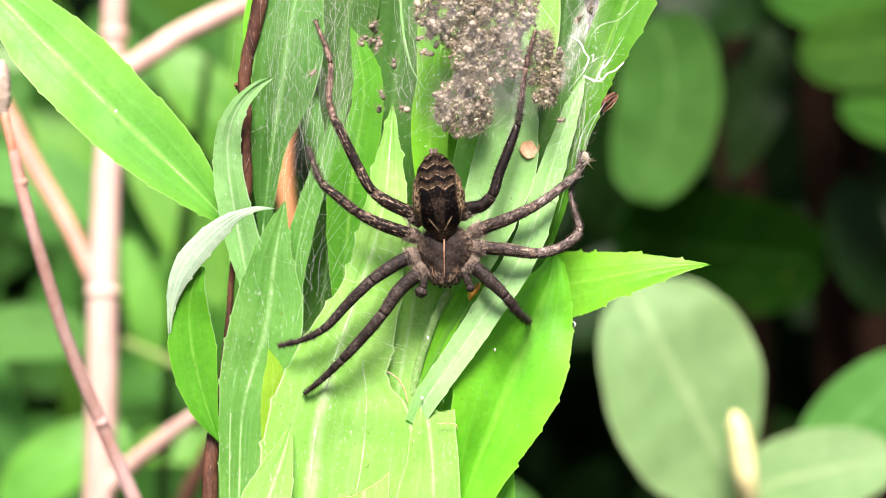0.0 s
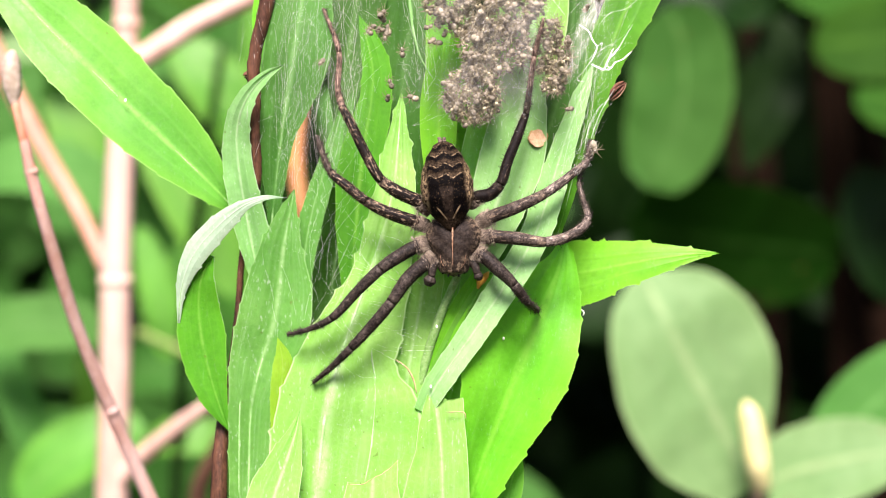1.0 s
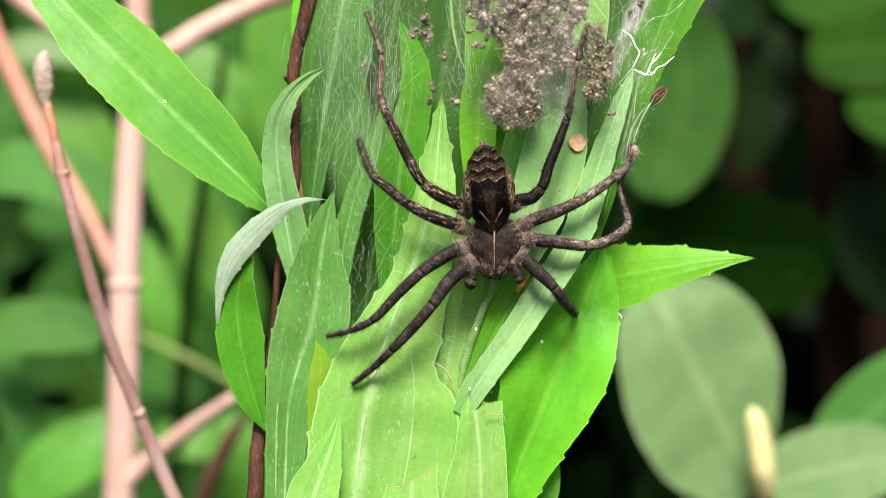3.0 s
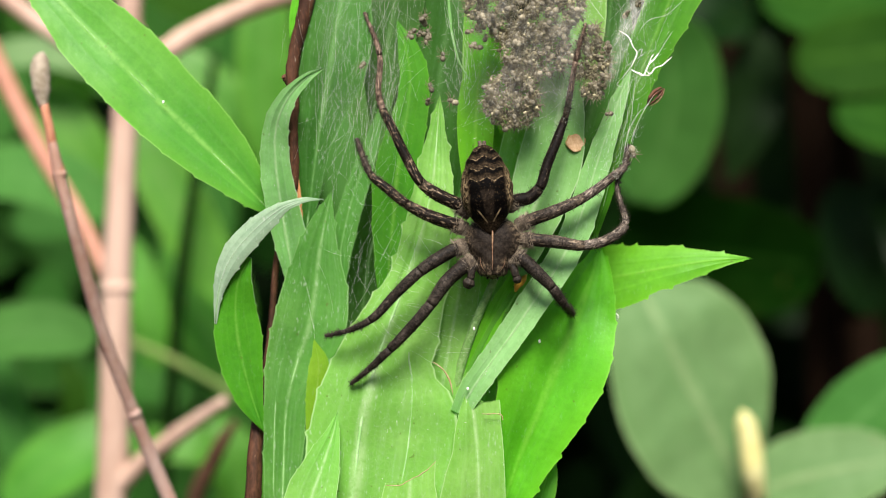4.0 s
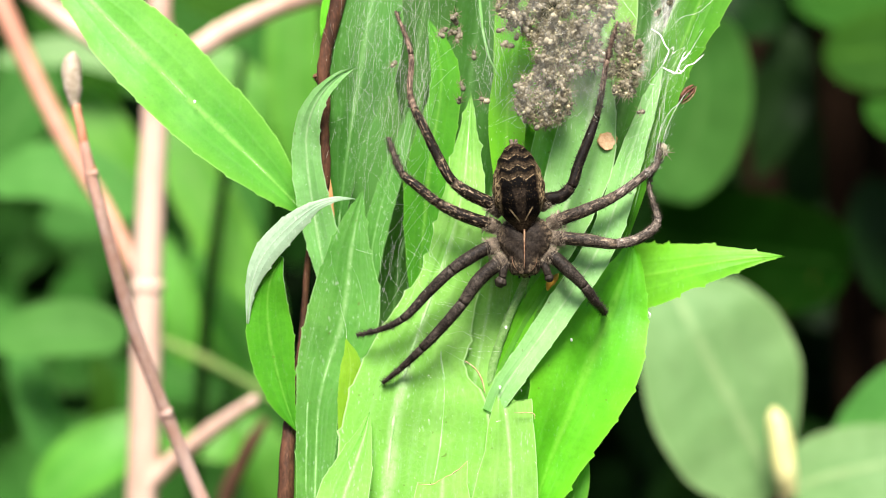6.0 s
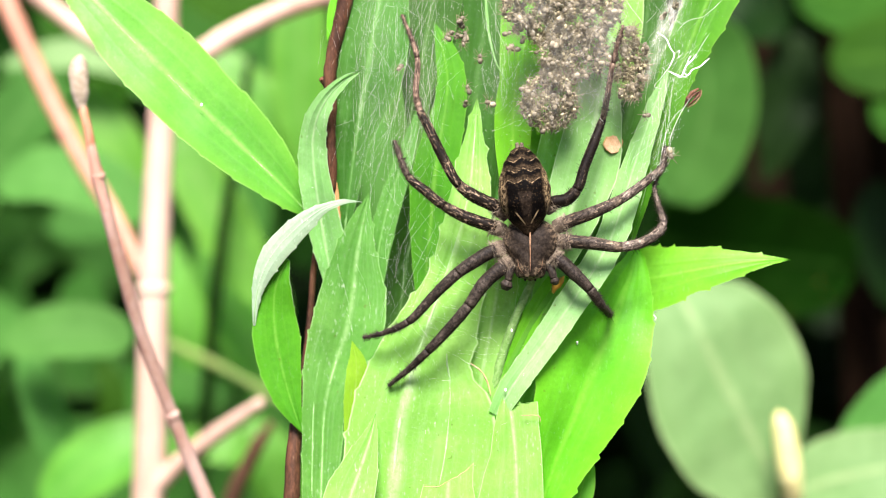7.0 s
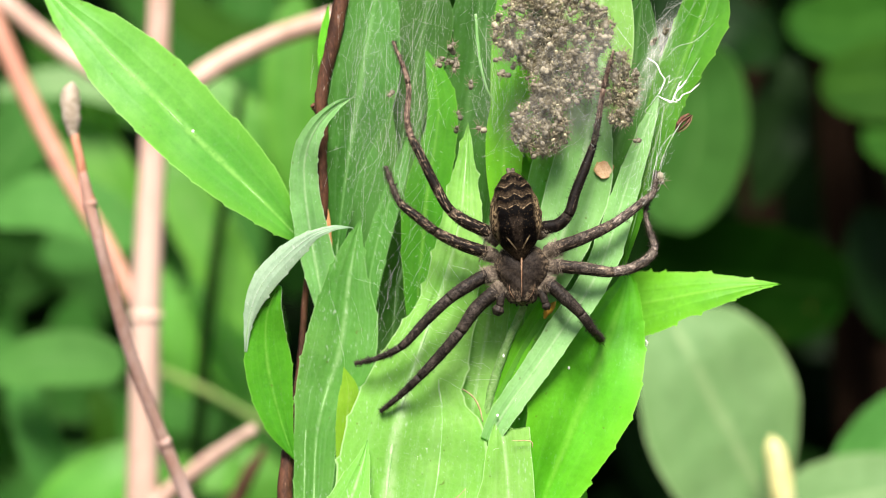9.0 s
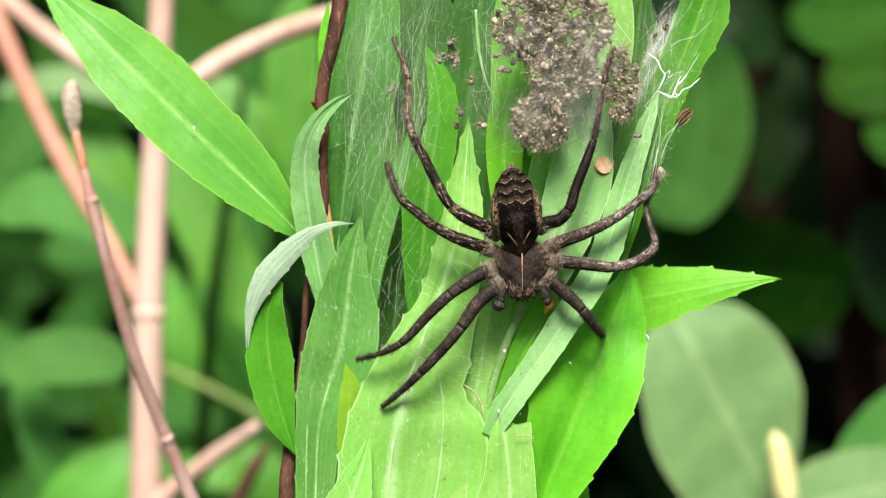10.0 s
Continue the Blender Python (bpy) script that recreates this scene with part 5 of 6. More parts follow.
sheet(((-0.0217, 0.002, 0.76307), (-0.02262, 0.002, 0.7946), (-0.00222, 0.001, 0.79447), (-0.00409, 0.003, 0.76032)), 1, THIN_VEIL)
sheet(((-0.00223, 0.002, 0.76771), (-0.00223, 0.002, 0.7946), (0.02544, 0, 0.79434), (0.01997, 0.001, 0.76858)), 2)
sheet(((0.00324, -0.0078, 0.7672), (0.02616, -0.0085, 0.76852), (0.0284, -0.0085, 0.79413), (0.00054, -0.0078, 0.79423)), 5, BROOD_VEIL)
sheet(((0.02688, -0.005, 0.76008), (0.02241, -0.004, 0.79382), (0.03995, -0.002, 0.79408), (0.03253, -0.003, 0.76745)), 3, THIN_VEIL)
sheet(((0.02296, -0.004, 0.77287), (0.02551, -0.004, 0.77196), (0.03535, -0.004, 0.79291), (0.03107, -0.004, 0.79382)), 4, GAUZE)
part("silk_skein", tube([(0.00075, 0.004, 0.79299), (0.00103, 0.004, 0.78833), (0.00149, 0.004, 0.7846), (0.00261, 0.004, 0.7804), (0.00466, 0.004, 0.77695)], [0.0002, 0.00025, 0.0002, 0.00015, 0.00005], 22, 6, 0.6), SILVER, web, "silk-bound pale leaf edge")
for line, r in (
    ([(0.02325, -0.005, 0.79006), (0.02434, -0.005, 0.78842), (0.02534, -0.005, 0.78715), (0.02616, -0.005, 0.78597)], 2.5e-05),
    ([(0.02826, -0.006, 0.7845), (0.0297, -0.006, 0.78351), (0.03043, -0.006, 0.78197), (0.03106, -0.006, 0.78106), (0.03061, -0.006, 0.7797), (0.03016, -0.006, 0.77871)], 0.00013),
    ([(0.03016, -0.006, 0.77826), (0.03124, -0.006, 0.77771), (0.03206, -0.006, 0.77735), (0.0326, -0.006, 0.77835), (0.03315, -0.006, 0.77934), (0.03387, -0.006, 0.77998), (0.0346, -0.006, 0.78097)], 0.0002),
    ([(0.03251, -0.006, 0.77817), (0.03315, -0.006, 0.77762), (0.03396, -0.006, 0.77853), (0.03514, -0.006, 0.77898), (0.03586, -0.006, 0.77961), (0.03668, -0.006, 0.78034)], 0.00013),
    ([(0.03306, -0.006, 0.77907), (0.03333, -0.006, 0.78016), (0.03378, -0.006, 0.78079)], 0.0001),
    ([(0.03197, -0.006, 0.77744), (0.03315, -0.006, 0.77735)], 0.00012),
    ([(0.03106, -0.006, 0.78106), (0.03188, -0.006, 0.78161), (0.0317, -0.006, 0.78052), (0.03242, -0.006, 0.78106)], 5e-05),
    ([(0.03061, -0.006, 0.77952), (0.02898, -0.006, 0.77726), (0.02789, -0.006, 0.77581), (0.02916, -0.006, 0.77545)], 3.5e-05),
    ([(0.03134, -0.006, 0.7845), (0.03315, -0.006, 0.78632), (0.03568, -0.006, 0.78704), (0.03731, -0.006, 0.78831), (0.03894, -0.006, 0.78994)], 3e-05),
    ([(0.0346, -0.006, 0.78097), (0.03541, -0.006, 0.78233), (0.03677, -0.006, 0.7845)], 4e-05),
    ([(0.02998, -0.006, 0.76621), (0.03088, -0.006, 0.76893), (0.03224, -0.006, 0.77183), (0.03387, -0.006, 0.77436)], 3.5e-05),
    ([(0.02907, -0.006, 0.76531), (0.0297, -0.006, 0.7682), (0.03134, -0.006, 0.77137), (0.03297, -0.006, 0.77273)], 3e-05),
    ([(0.02862, -0.006, 0.76277), (0.02934, -0.006, 0.76684), (0.03016, -0.006, 0.77047), (0.03061, -0.006, 0.77454), (0.03115, -0.006, 0.77726)], 2e-05),
):
    part("silk_skein", tube(line, [r * 0.3, r, r * 0.6, r * 0.95, r * 0.3], 26, 6, 0.6), SILK, web, "thick frayed white skein")
husk = tagged(base_empty("leaf_husk", (0.03437, -0.001, 0.77445)), "curled reddish-brown scrap caught in the silk", "husk")
for pts, r in (([(0.03327, -0.001, 0.77307), (0.03354, -0.002, 0.7741), (0.03427, -0.002, 0.77511), (0.03548, -0.001, 0.77583)], 0.0004), ([(0.03336, -0.002, 0.77282), (0.03421, -0.0026, 0.77351), (0.03515, -0.0024, 0.77444), (0.03578, -0.0016, 0.7756)], 0.0003), ([(0.03372, -0.002, 0.77337), (0.03419, -0.0028, 0.77441), (0.03494, -0.0026, 0.77497), (0.03556, -0.002, 0.77538)], 0.00025)):
    part("scale", tube(pts, [r * 0.3, r * 0.7, r * 0.85, r * 0.4], 20, 7, 0.9), HUSK, husk)
part("rim", tube([(0.03354, -0.002, 0.77263), (0.03465, -0.0028, 0.77331), (0.03558, -0.0026, 0.77452), (0.03594, -0.0018, 0.77558)], [0.00005, 0.0001, 0.0001, 0.00005], 12, 5, 0.2), TAN, husk, "pale dry rim")
# ---- twigs, canes and shrubs behind ----
def spot_on(plant, centre, w, h, label, material, seed):
    bm = bmesh.new()
    bmesh.ops.create_circle(bm, cap_ends=True, segments=40, radius=1)
    for v in bm.verts:
        k = 1 + 0.22 * noise.noise(v.co * 1.9 + Vector((seed, 0, 0))) + 0.05 * noise.noise(v.co * 6 + Vector((seed, 0, 0)))
        v.co = Vector(centre) + Vector((v.co.x * w * k, v.co.x * 0.0002 + v.co.y * h * 0.2, v.co.y * h * k))
    return part("leaf_spot", bm, material, plant, label)


spot_on(plant, (0.02171, 0.0022, 0.76707), 18.5 * mm, 18.5 * mm, "dark rim of the rusty spot", HUSK_RIM, 3)
spot_on(plant, (0.02169, 0.0019, 0.76697), 16 * mm, 16 * mm, "rusty brown spot", RUST, 3)
part("torn_edge", tube([(0.00639, 0.0016, 0.72244), (0.0075, 0.0014, 0.72241), (0.0087, 0.0012, 0.72248), (0.00962, 0.001, 0.72226), (0.0098, 0.001, 0.72124)], [0.00003, 0.00009, 0.00007, 0.0001, 0.00003], 16, 5, 0.4), TORN, plant, "brown torn edge")
part("torn_edge", tube([(-0.00289, 0.0036, 0.73146), (-0.00149, 0.0038, 0.7307), (0, 0.0039, 0.72958), (0.00103, 0.004, 0.72789), (0.00168, 0.004, 0.72538)], [0.00004, 0.0001, 0.00013, 0.00016, 0.00006], 20, 5, 0.4), TORN, plant, "curled brown torn leaf edge")
part("leaf_fleck", tube([(0.01183, 0.001, 0.74251), (0.01237, 0.0005, 0.74381), (0.01311, 0.0005, 0.74455), (0.01368, 0.001, 0.74528)], [0.0002, 0.0007, 0.0006, 0.0001], 10, 6, 0.2), AMBER, plant, "amber withered fleck")
for q in ((0.0051, 0.002, 0.73637), (0.01599, 0.005, 0.73419), (-0.047, 0.0095, 0.77407), (0.00408, 0.002, 0.72654)):
    part("silk_fleck", ball(q, (0.00022, 0.00016, 0.0003), None, 6, 5), SILK, plant, "white fleck of silk")

for q in ((0.02895, 0.009, 0.73874), (0.02793, 0.008, 0.73358), (0.02736, 0.008, 0.73198), (0.02604, 0.008, 0.72783), (0.02434, 0.008, 0.72443), (0.02321, 0.008, 0.72273), (0.02095, 0.008, 0.71934), (0.02, 0.008, 0.71707), (0.02821, 0.008, 0.73575), (0.02689, 0.008, 0.73028), (0.02661, 0.008, 0.72915), (0.0251, 0.008, 0.72575), (0.02208, 0.008, 0.72103)):
    part("silk_fleck", tube([q, (q[0] + 0.0004, q[1] - 0.0002, q[2] - 0.0005), (q[0] + 0.0002, q[1], q[2] - 0.0011)], [0.00003, 0.00014, 0.00003], 6, 5, 0.5), SILK, plant, "white fleck of silk")

# twig with a woolly bud
twig = tagged(base_empty("budded_twig", (-0.04244, 0.09, 0.64986)), "slender reddish twig ending in a woolly bud", "twig")
part("bark", tube([((-0.04342, 0.1, 0.80261)[0], 0.12, -0.02), ((-0.04342, 0.1, 0.80261)[0], 0.11, 0.4), (-0.05071, 0.072, 0.69203), (-0.05553, 0.068, 0.70476), (-0.05984, 0.062, 0.71796), (-0.06452, 0.054, 0.73408), (-0.06722, 0.048, 0.74695), (-0.06934, 0.044, 0.75739), (-0.07061, 0.043, 0.76298), (-0.07188, 0.042, 0.76978), (-0.07333, 0.042, 0.77579)], [0.0022, 0.002, 0.0015, 0.0014, 0.0013, 0.00125, 0.0012, 0.00115, 0.00115, 0.0008, 0.0008], 60, 10, 0.06), TWIG, twig)
part("shoot", tube([(-0.07044, 0.043, 0.76330), (-0.07130, 0.0425, 0.76650), (-0.07188, 0.042, 0.76978), (-0.07333, 0.042, 0.77600)], [0.00105, 0.0009, 0.00086, 0.00086], 16, 10, 0.08), SHOOT, twig, "orange-red young shoot")
part("node", ball((-0.07051, 0.043, 0.76319), (0.0014, 0.0013, 0.0012), None, 10, 7), TWIG, twig)
part("node", ball((-0.05962, 0.062, 0.71763), (0.0015, 0.0014, 0.0014), None, 10, 7), TWIG, twig)
part("bud", tube([(-0.07343, 0.042, 0.77537), (-0.07374, 0.042, 0.77858), (-0.07395, 0.042, 0.78221), (-0.07374, 0.042, 0.78449), (-0.07353, 0.042, 0.78552)], [0.0008, 0.0017, 0.0019, 0.0013, 0.0003], 24, 12, 0.25), BUD, twig, "grey woolly bud")


def cane(name, label, pts, radii, material=None, nodes=(), cat="cane"):
    ob = tagged(base_empty(name, pts[0]), label, cat)
    bark = part("bark", tube(pts, radii, 40, 10, 0.04), material or CANE, ob)
    for q, r in nodes:
        part("node", ball(q, (r, r, r * 0.5), None, 12, 6), material or CANE, bark)
    return ob


cane("dry_cane", "pale pinkish-tan dry upright cane with nodes", [(*(-0.08857, 0.21, 0.59209)[:2], -0.02), (-0.08857, 0.21, 0.54735), (-0.08736, 0.208, 0.68181), (-0.08616, 0.207, 0.71159), (-0.08556, 0.206, 0.73905), (-0.08408, 0.206, 0.77087), (-0.0826, 0.206, 0.80048), (-0.08112, 0.206, 0.83749)], [0.0042, 0.0042, 0.0042, 0.0041, 0.0040, 0.0036, 0.0032, 0.003], nodes=(((-0.08556, 0.206, 0.73905), 0.0048), ((-0.08216, 0.206, 0.8064), 0.0040)))
cane("dry_cane", "pale tan dry side cane in the thicket", [(-0.08587, 0.207, 0.68638), (-0.0789, 0.205, 0.69326), (-0.06793, 0.2, 0.70183), (-0.05567, 0.192, 0.71048)], [0.0026, 0.0024, 0.0022, 0.0014])
cane("dry_cane", "reddish-tan dry cane leaning in the thicket", [(-0.08708, 0.21, 0.73822), (-0.0954, 0.215, 0.75466), (-0.10879, 0.222, 0.77605), (-0.12073, 0.228, 0.79789), (-0.13649, 0.236, 0.83136)], [0.0018, 0.0021, 0.0024, 0.0026, 0.0026], RED_CANE)
cane("dry_cane", "pinkish-tan cane slanting across", [(-0.08454, 0.206, 0.79456), (-0.07832, 0.206, 0.79752), (-0.07166, 0.206, 0.80167), (-0.06425, 0.206, 0.80641), (-0.05675, 0.205, 0.80985), (-0.04918, 0.203, 0.81272), (-0.04012, 0.2, 0.81516), (-0.02669, 0.195, 0.81833)], [0.0026, 0.003, 0.0031, 0.003, 0.0029, 0.0028, 0.0028, 0.0026])
cane("dry_cane", "pinkish-tan cane slanting across", [(-0.09522, 0.232, 0.80133), (-0.10994, 0.236, 0.81028), (-0.11972, 0.238, 0.81754), (-0.13272, 0.24, 0.82878)], [0.0024, 0.0026, 0.0026, 0.0026])
cane("dry_cane", "orange-brown bent cane in the thicket", [(-0.02914, 0.214, 0.7111), (-0.03459, 0.21, 0.74866), (-0.03775, 0.206, 0.76569), (-0.03599, 0.204, 0.78702), (-0.0284, 0.2, 0.81164)], [0.0012, 0.0014, 0.0019, 0.0014, 0.001], ORANGE_CANE)
cane("green_stalk", "slim yellow-green stalk slanting through the thicket", [(-0.1021, 0.33, 0.72002), (-0.08727, 0.325, 0.71412), (-0.07611, 0.322, 0.70854), (-0.06335, 0.32, 0.7015), (-0.04689, 0.315, 0.69157)], [0.0013, 0.0014, 0.0014, 0.0013, 0.0013], STALK, cat="stalk")
cane("dark_cane", "dark brown broken cane", [(-0.075, 0.235, -0.02), (-0.075, 0.235, 0.55), (-0.06862, 0.23, 0.66979), (-0.06715, 0.228, 0.68239), (-0.06312, 0.225, 0.69041), (-0.05928, 0.222, 0.69758), (-0.05588, 0.22, 0.70278)], [0.003, 0.003, 0.0026, 0.0024, 0.0022, 0.002, 0.001], DUSK_CANE)
# trunks made dark by colour, for the shade they stand in
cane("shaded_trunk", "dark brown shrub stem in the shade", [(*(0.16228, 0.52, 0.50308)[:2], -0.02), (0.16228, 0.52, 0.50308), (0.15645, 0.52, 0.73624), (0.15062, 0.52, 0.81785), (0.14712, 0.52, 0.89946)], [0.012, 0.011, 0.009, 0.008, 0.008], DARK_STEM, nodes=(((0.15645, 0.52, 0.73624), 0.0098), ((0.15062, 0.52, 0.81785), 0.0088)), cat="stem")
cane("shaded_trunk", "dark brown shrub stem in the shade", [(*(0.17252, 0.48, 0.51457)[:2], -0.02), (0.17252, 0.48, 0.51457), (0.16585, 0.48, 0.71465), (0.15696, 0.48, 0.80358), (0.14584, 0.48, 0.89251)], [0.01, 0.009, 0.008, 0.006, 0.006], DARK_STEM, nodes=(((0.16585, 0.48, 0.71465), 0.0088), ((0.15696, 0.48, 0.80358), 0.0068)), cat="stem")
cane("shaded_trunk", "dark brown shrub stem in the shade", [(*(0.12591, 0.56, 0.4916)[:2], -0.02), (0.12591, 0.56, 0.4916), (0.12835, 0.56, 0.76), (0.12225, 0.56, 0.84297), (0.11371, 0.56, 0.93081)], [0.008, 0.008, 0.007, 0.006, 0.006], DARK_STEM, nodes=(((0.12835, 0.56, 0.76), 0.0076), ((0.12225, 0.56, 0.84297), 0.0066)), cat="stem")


def spray(name, label, foot, stem, blades, stem_radius=0.0016, stem_material=None):
    """A leafy shoot: its stem from the ground, and blades given as (material, line, half width, face, roll, peak, full)."""
    ob = tagged(base_empty(name, foot), label, "shrub")
    part("stem", tube([foot] + stem, [stem_radius * 1.6] + [stem_radius] * (len(stem) - 1) + [stem_radius * 0.6], 36, 8), stem_material or FAR_DARK, ob)
    for i, (mt, line, half, face, roll, peak, full, *edges) in enumerate(blades):
        leaf(ob, mt, line, half or 150 * mm, rib=0.00035, rib_material=mt, face=face, roll=roll, peak=peak, full=full, fold=0.12, n=30, m=3, seed=100 + i + len(name), stub=0.0, edges=edges or None)
    return ob


F0 = (0.1, -1, 0.3)
K = mm * 570 / 340
spray("round_leaved_shrub", "shrub shoot with pale rounded leaves and a yellow bud", (*(0.08898, 0.245, 0.6772)[:2], -0.02), [(0.0977, 0.245, 0.50274), (0.08898, 0.245, 0.64548), (0.08664, 0.24, 0.67153), (0.08497, 0.234, 0.68479)], [
    (FAR_PALE, [(0.08403, 0.236, 0.68066), (0.07766, 0.234, 0.69335), (0.07181, 0.232, 0.7044), (0.06617, 0.2315, 0.71529), (0.06069, 0.231, 0.72585), (0.05645, 0.2335, 0.73461), (0.05341, 0.236, 0.7411)], 0, (0.1, -1, 0.25), (0, 0), 0.5, 0.72, (104, 222, 252, 244, 195, 121, 0), (24, 141, 227, 252, 232, 165, 0)),
    (FAR_PALE, [(0.08468, 0.232, 0.68191), (0.09509, 0.22933, 0.68609), (0.10848, 0.22667, 0.68946), (0.12479, 0.224, 0.6928)], 80 * K, (0, -1, 0.5), (0, 0), 0.5, 0.9),
    (FAR_SOFT, [(0.10545, 0.262, 0.68324), (0.11649, 0.26, 0.69648), (0.12745, 0.258, 0.70719), (0.14157, 0.256, 0.71784)], 78 * K, (0, -1, 0.6), (0, 0), 0.5, 0.9),
], 0.002, TWIG)
bud = tagged(base_empty("yellow_bud", (0.08533, 0.226, 0.68186)), "plump pale yellow leaf bud on the shrub shoot", "bud")
part("bud_scale", tube([(0.08533, 0.226, 0.68186), (0.08381, 0.222, 0.6892), (0.08275, 0.222, 0.69682), (0.08153, 0.222, 0.70291), (0.08076, 0.222, 0.70581)], [0.0026, 0.0031, 0.0031, 0.0026, 0.0006], 20, 12, 0.05), YELLOW, bud)
# dim and dusky blades get their shade from the leaf colour
spray("broad_leaved_shrub", "shaded shrub with broad green leaves", (*(0.10352, 0.4, 0.65791)[:2], -0.02), [(0.10954, 0.4, 0.43722), (0.10899, 0.41, 0.65667), (0.10289, 0.41, 0.738), (0.09476, 0.41, 0.81934)], [
    (FAR_HALF_SHADE, [(0.06417, 0.354, 0.76524), (0.07149, 0.352, 0.78021), (0.07559, 0.35, 0.79509), (0.07543, 0.352, 0.81211), (0.07075, 0.354, 0.82546)], 205 * mm, (-0.6, -1, 0), (0, 0), 0.5, 0.75),
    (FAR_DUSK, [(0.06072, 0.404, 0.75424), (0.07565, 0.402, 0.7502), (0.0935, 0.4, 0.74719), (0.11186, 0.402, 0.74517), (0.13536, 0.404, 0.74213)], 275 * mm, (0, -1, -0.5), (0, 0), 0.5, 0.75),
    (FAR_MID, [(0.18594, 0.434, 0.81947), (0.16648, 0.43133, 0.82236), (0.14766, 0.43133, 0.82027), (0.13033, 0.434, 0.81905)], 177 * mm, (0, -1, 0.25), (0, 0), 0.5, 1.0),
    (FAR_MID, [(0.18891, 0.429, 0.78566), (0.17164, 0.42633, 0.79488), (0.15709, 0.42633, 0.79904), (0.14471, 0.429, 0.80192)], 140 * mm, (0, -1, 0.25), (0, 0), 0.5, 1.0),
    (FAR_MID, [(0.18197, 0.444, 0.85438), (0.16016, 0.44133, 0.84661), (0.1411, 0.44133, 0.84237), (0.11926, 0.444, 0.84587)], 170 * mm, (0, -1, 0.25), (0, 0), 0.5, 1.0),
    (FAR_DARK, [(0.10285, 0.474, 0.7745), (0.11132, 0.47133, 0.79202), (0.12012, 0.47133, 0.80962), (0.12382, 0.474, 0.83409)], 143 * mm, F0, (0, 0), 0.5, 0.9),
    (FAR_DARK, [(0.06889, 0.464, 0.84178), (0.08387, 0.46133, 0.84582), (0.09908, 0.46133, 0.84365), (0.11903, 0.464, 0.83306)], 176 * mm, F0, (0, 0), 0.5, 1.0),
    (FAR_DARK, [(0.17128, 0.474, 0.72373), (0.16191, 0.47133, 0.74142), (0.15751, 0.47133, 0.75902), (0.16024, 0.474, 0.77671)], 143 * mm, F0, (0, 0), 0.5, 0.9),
], 0.003, DARK_STEM)
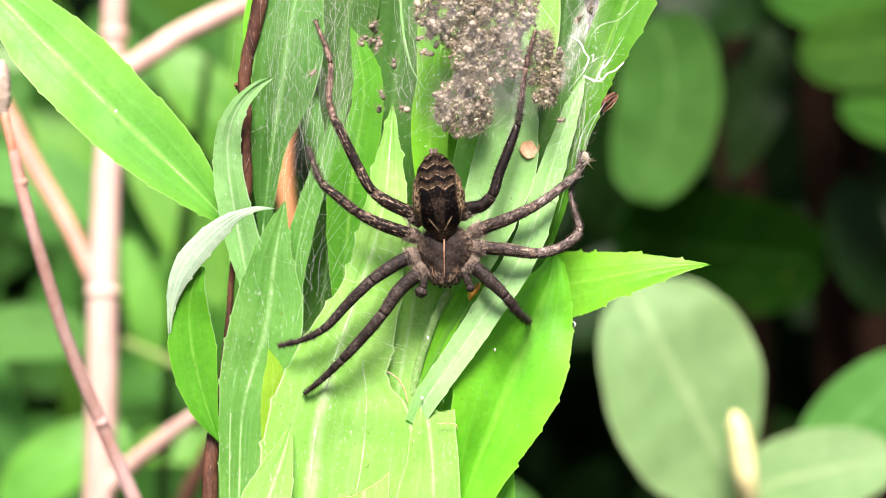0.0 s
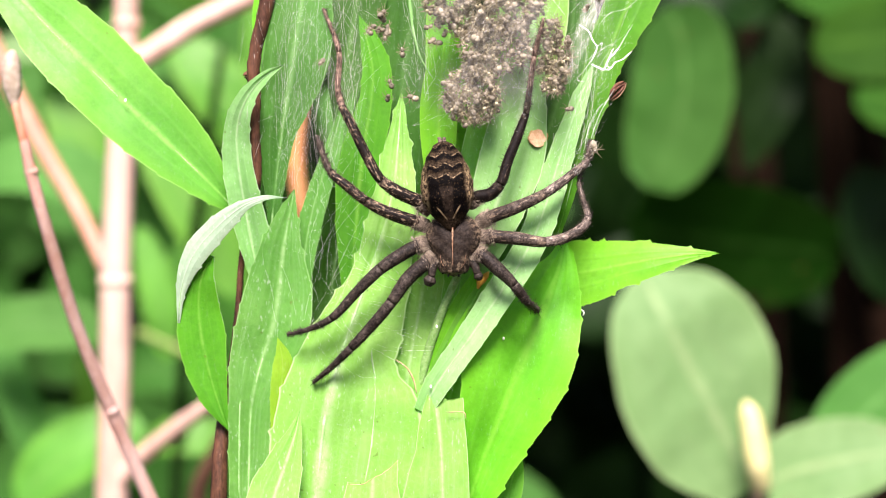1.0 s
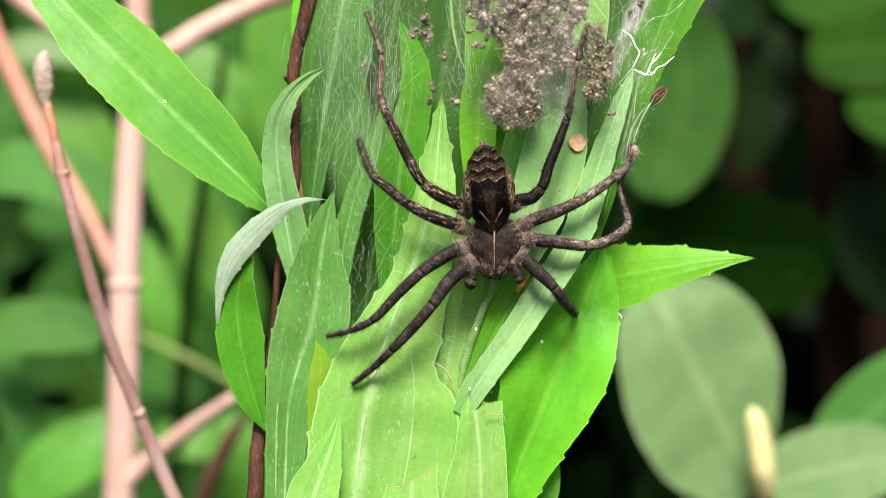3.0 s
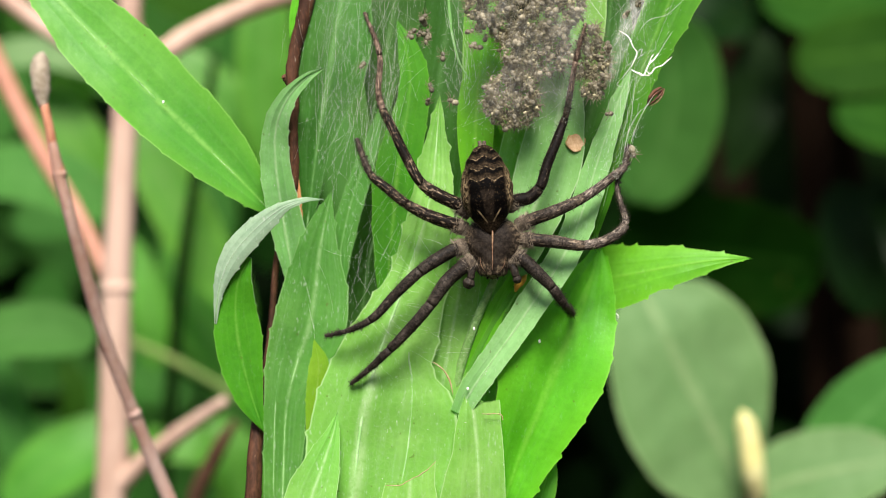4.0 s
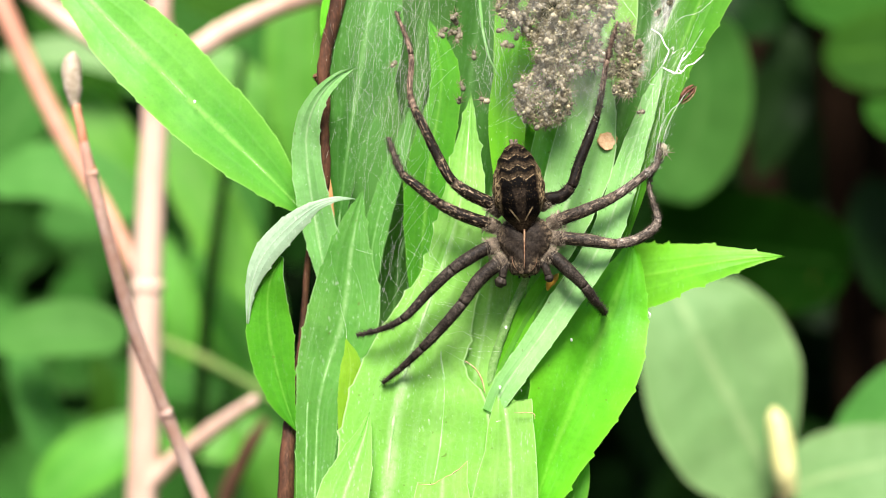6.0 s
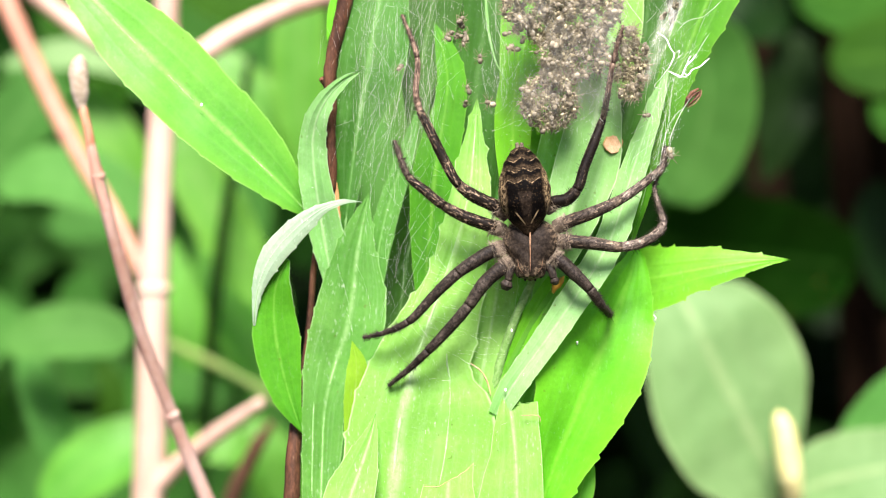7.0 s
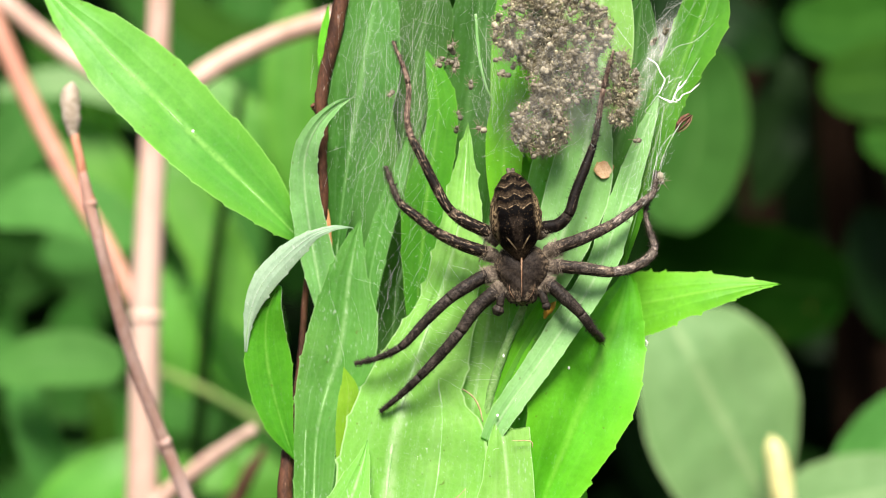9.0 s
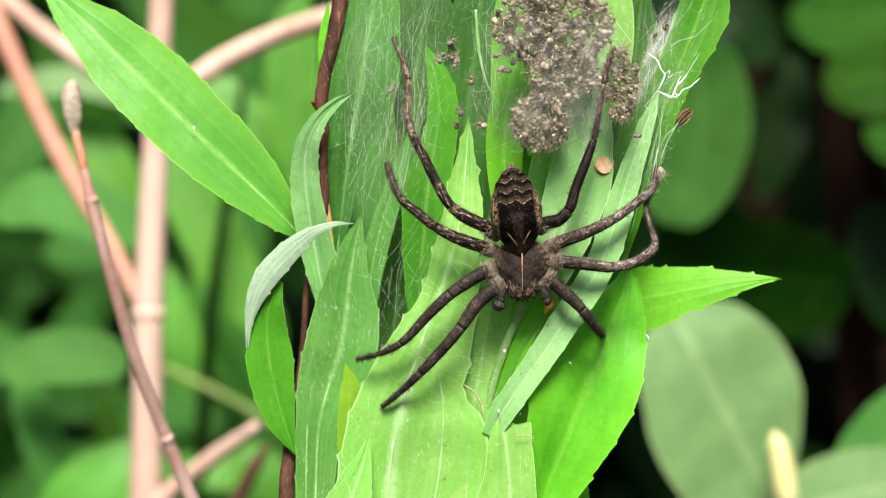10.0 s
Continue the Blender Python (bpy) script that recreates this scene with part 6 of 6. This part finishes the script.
spray("lance_leaved_shrub", "shrub with drooping lance-shaped green leaves", (*(-0.08792, 0.33, 0.66662)[:2], -0.02), [(-0.08792, 0.33, 0.43048), (-0.08973, 0.33, 0.66662), (-0.08366, 0.325, 0.73936), (-0.07229, 0.32, 0.81102)], [
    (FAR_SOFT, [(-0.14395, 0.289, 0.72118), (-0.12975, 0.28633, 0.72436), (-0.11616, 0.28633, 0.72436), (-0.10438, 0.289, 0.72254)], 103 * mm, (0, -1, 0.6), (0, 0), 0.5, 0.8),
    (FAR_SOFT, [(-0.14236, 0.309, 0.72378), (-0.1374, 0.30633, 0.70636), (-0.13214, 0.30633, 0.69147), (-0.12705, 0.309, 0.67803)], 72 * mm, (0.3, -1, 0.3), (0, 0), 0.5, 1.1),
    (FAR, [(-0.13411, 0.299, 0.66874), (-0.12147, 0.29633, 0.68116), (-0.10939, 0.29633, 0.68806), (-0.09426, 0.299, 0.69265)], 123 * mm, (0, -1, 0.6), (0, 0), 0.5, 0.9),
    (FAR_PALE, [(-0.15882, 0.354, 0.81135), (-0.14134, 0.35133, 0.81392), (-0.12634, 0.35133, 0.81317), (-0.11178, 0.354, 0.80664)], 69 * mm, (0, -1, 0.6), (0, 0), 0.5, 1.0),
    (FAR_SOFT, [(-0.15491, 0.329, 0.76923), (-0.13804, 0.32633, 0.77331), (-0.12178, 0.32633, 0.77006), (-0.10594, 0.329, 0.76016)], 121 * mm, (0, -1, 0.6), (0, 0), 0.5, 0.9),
    (FAR, [(-0.1363, 0.364, 0.80555), (-0.12779, 0.36133, 0.79108), (-0.12057, 0.36133, 0.77681), (-0.11148, 0.364, 0.76164)], 119 * mm, (0, -1, 0.6), (0, 0), 0.5, 1.0),
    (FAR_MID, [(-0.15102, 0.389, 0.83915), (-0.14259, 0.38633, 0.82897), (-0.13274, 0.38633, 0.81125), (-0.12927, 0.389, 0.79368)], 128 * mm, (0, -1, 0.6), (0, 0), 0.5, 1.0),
    (FAR, [(-0.10108, 0.339, 0.78977), (-0.09059, 0.33633, 0.77127), (-0.08051, 0.33633, 0.75293), (-0.0707, 0.339, 0.73085)], 107 * mm, (0, -1, 0.6), (0, 0), 0.5, 1.0),
    (FAR, [(-0.09564, 0.374, 0.74729), (-0.0866, 0.37133, 0.73187), (-0.07696, 0.37133, 0.71547), (-0.06853, 0.374, 0.69986)], 117 * mm, (0, -1, 1.0), (0, 0), 0.5, 1.0),
    (FAR, [(-0.09698, 0.399, 0.76423), (-0.08665, 0.39633, 0.7472), (-0.07866, 0.39633, 0.72924), (-0.07394, 0.399, 0.71012)], 134 * mm, (0, -1, 1.0), (0, 0), 0.5, 1.0),
    (FAR_SOFT, [(-0.11125, 0.394, 0.7293), (-0.09895, 0.39133, 0.72045), (-0.08606, 0.39133, 0.71054), (-0.07045, 0.394, 0.70044)], 107 * mm, (0, -1, 0.6), (0, 0), 0.5, 1.0),
    (FAR, [(-0.10443, 0.349, 0.75392), (-0.09938, 0.34633, 0.73902), (-0.09603, 0.34633, 0.72413), (-0.09509, 0.349, 0.70909)], 68 * mm, (0, -1, 0.6), (0, 0), 0.5, 1.0),
    (FAR, [(-0.09162, 0.344, 0.8151), (-0.07925, 0.34133, 0.80191), (-0.06909, 0.34133, 0.78806), (-0.06102, 0.344, 0.76873)], 120 * mm, (0, -1, 0.6), (0, 0), 0.5, 1.0),
    (FAR, [(-0.05468, 0.319, 0.83952), (-0.05624, 0.31633, 0.8178), (-0.05588, 0.31633, 0.79645), (-0.05343, 0.319, 0.77162)], 96 * mm, (0, -1, 0.8), (0, 0), 0.5, 1.0),
    (FAR, [(-0.10033, 0.334, 0.68256), (-0.08992, 0.33133, 0.68611), (-0.07991, 0.33133, 0.68556), (-0.07201, 0.334, 0.68256)], 75 * mm, (0, -1, 0.6), (0, 0), 0.5, 0.9),
    (FAR, [(-0.07696, 0.354, 0.69279), (-0.07048, 0.35133, 0.68177), (-0.06636, 0.35133, 0.66958), (-0.06473, 0.354, 0.65422)], 97 * mm, (0, -1, 0.6), (0, 0), 0.5, 1.0),
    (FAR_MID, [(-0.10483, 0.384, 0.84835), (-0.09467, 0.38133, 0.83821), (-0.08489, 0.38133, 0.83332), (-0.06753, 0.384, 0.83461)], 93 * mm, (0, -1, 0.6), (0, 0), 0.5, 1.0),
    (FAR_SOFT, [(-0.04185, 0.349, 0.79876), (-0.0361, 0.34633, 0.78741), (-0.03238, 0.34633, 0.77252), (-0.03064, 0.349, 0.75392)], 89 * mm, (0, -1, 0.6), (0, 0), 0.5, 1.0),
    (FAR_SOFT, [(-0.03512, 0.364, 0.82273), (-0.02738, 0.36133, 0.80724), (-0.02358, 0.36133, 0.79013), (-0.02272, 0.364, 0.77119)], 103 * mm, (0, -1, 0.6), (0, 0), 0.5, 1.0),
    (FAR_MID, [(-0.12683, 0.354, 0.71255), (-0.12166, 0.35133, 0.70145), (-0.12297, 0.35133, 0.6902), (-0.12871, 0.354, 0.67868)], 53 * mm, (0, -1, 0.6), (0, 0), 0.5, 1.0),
], 0.0022, FAR_DARK)


def thicket(x0, x1, y0, y1, z0, z1, count, size, material, seed, label):
    """A stand of uncountable leaves on hidden shoots."""
    rnd = random.Random(seed)
    bm = bmesh.new()
    for i in range(count):
        c = Vector((rnd.uniform(x0, x1), rnd.uniform(y0, y1), rnd.uniform(z0, z1)))
        a = rnd.uniform(0, 2 * math.pi)
        d = Vector((math.cos(a), rnd.uniform(-0.4, 0.4), math.sin(a) - 0.3)).normalized()
        ln = size * rnd.uniform(0.6, 1.4)
        add_leaf(bm, [c - d * ln, c, c + d * ln * 0.8 + Vector((0, 0, -0.3 * ln))], ln * rnd.uniform(0.35, 0.6), face=(rnd.uniform(-0.5, 0.5), -1, rnd.uniform(0, 1)), fold=0.2, n=6, m=1, seed=i, full=1.0)
    return tagged(mesh_object("thicket", bm, material), label, "thicket", kind="stuff")


# these leaves are near black by colour, standing in for deep shade
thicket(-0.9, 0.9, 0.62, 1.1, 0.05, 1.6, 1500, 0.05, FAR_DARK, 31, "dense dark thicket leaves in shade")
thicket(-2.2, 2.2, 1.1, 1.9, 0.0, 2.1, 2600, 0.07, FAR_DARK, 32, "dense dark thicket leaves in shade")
# unseen leaf canopy, added overhead to keep sun and sky off the thicket
thicket(-1.0, 1.0, 0.35, 1.4, 1.2, 1.9, 1500, 0.07, FAR_DARK, 33, "unseen overhanging leaves added to shade the thicket")
thicket(-0.34, 0.02, 0.50, 0.66, 0.50, 1.02, 190, 0.034, FAR_HALF_SHADE, 34, "thicket leaves in green darkened for half shade")

# near-black backdrop added to close the view; deep shade is in its colour
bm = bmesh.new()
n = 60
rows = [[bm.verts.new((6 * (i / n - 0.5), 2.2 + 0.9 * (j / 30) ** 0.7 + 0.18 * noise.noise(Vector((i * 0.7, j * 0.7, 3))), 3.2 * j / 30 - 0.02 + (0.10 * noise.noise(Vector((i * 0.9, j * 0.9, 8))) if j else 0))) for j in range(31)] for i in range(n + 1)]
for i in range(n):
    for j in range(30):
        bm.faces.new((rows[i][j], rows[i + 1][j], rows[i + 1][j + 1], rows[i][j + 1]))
tagged(mesh_object("backdrop", bm, DARK_BACKDROP), "near-black backdrop added behind the thicket, standing in for shade", "bank", kind="structure")


def motions():
    for i in (3, 40, 77, 121, 160, 190):
        m = young[i].matrix_basis.copy()
        walk(young[i], [(0, m), (2.5, Matrix.Translation((0.0004, 0, -0.0003)) @ m), (5, Matrix.Translation((0.0002, 0, 0.0004)) @ m), (10, Matrix.Translation((-0.0003, 0, 0.0003)) @ m)])


motions()
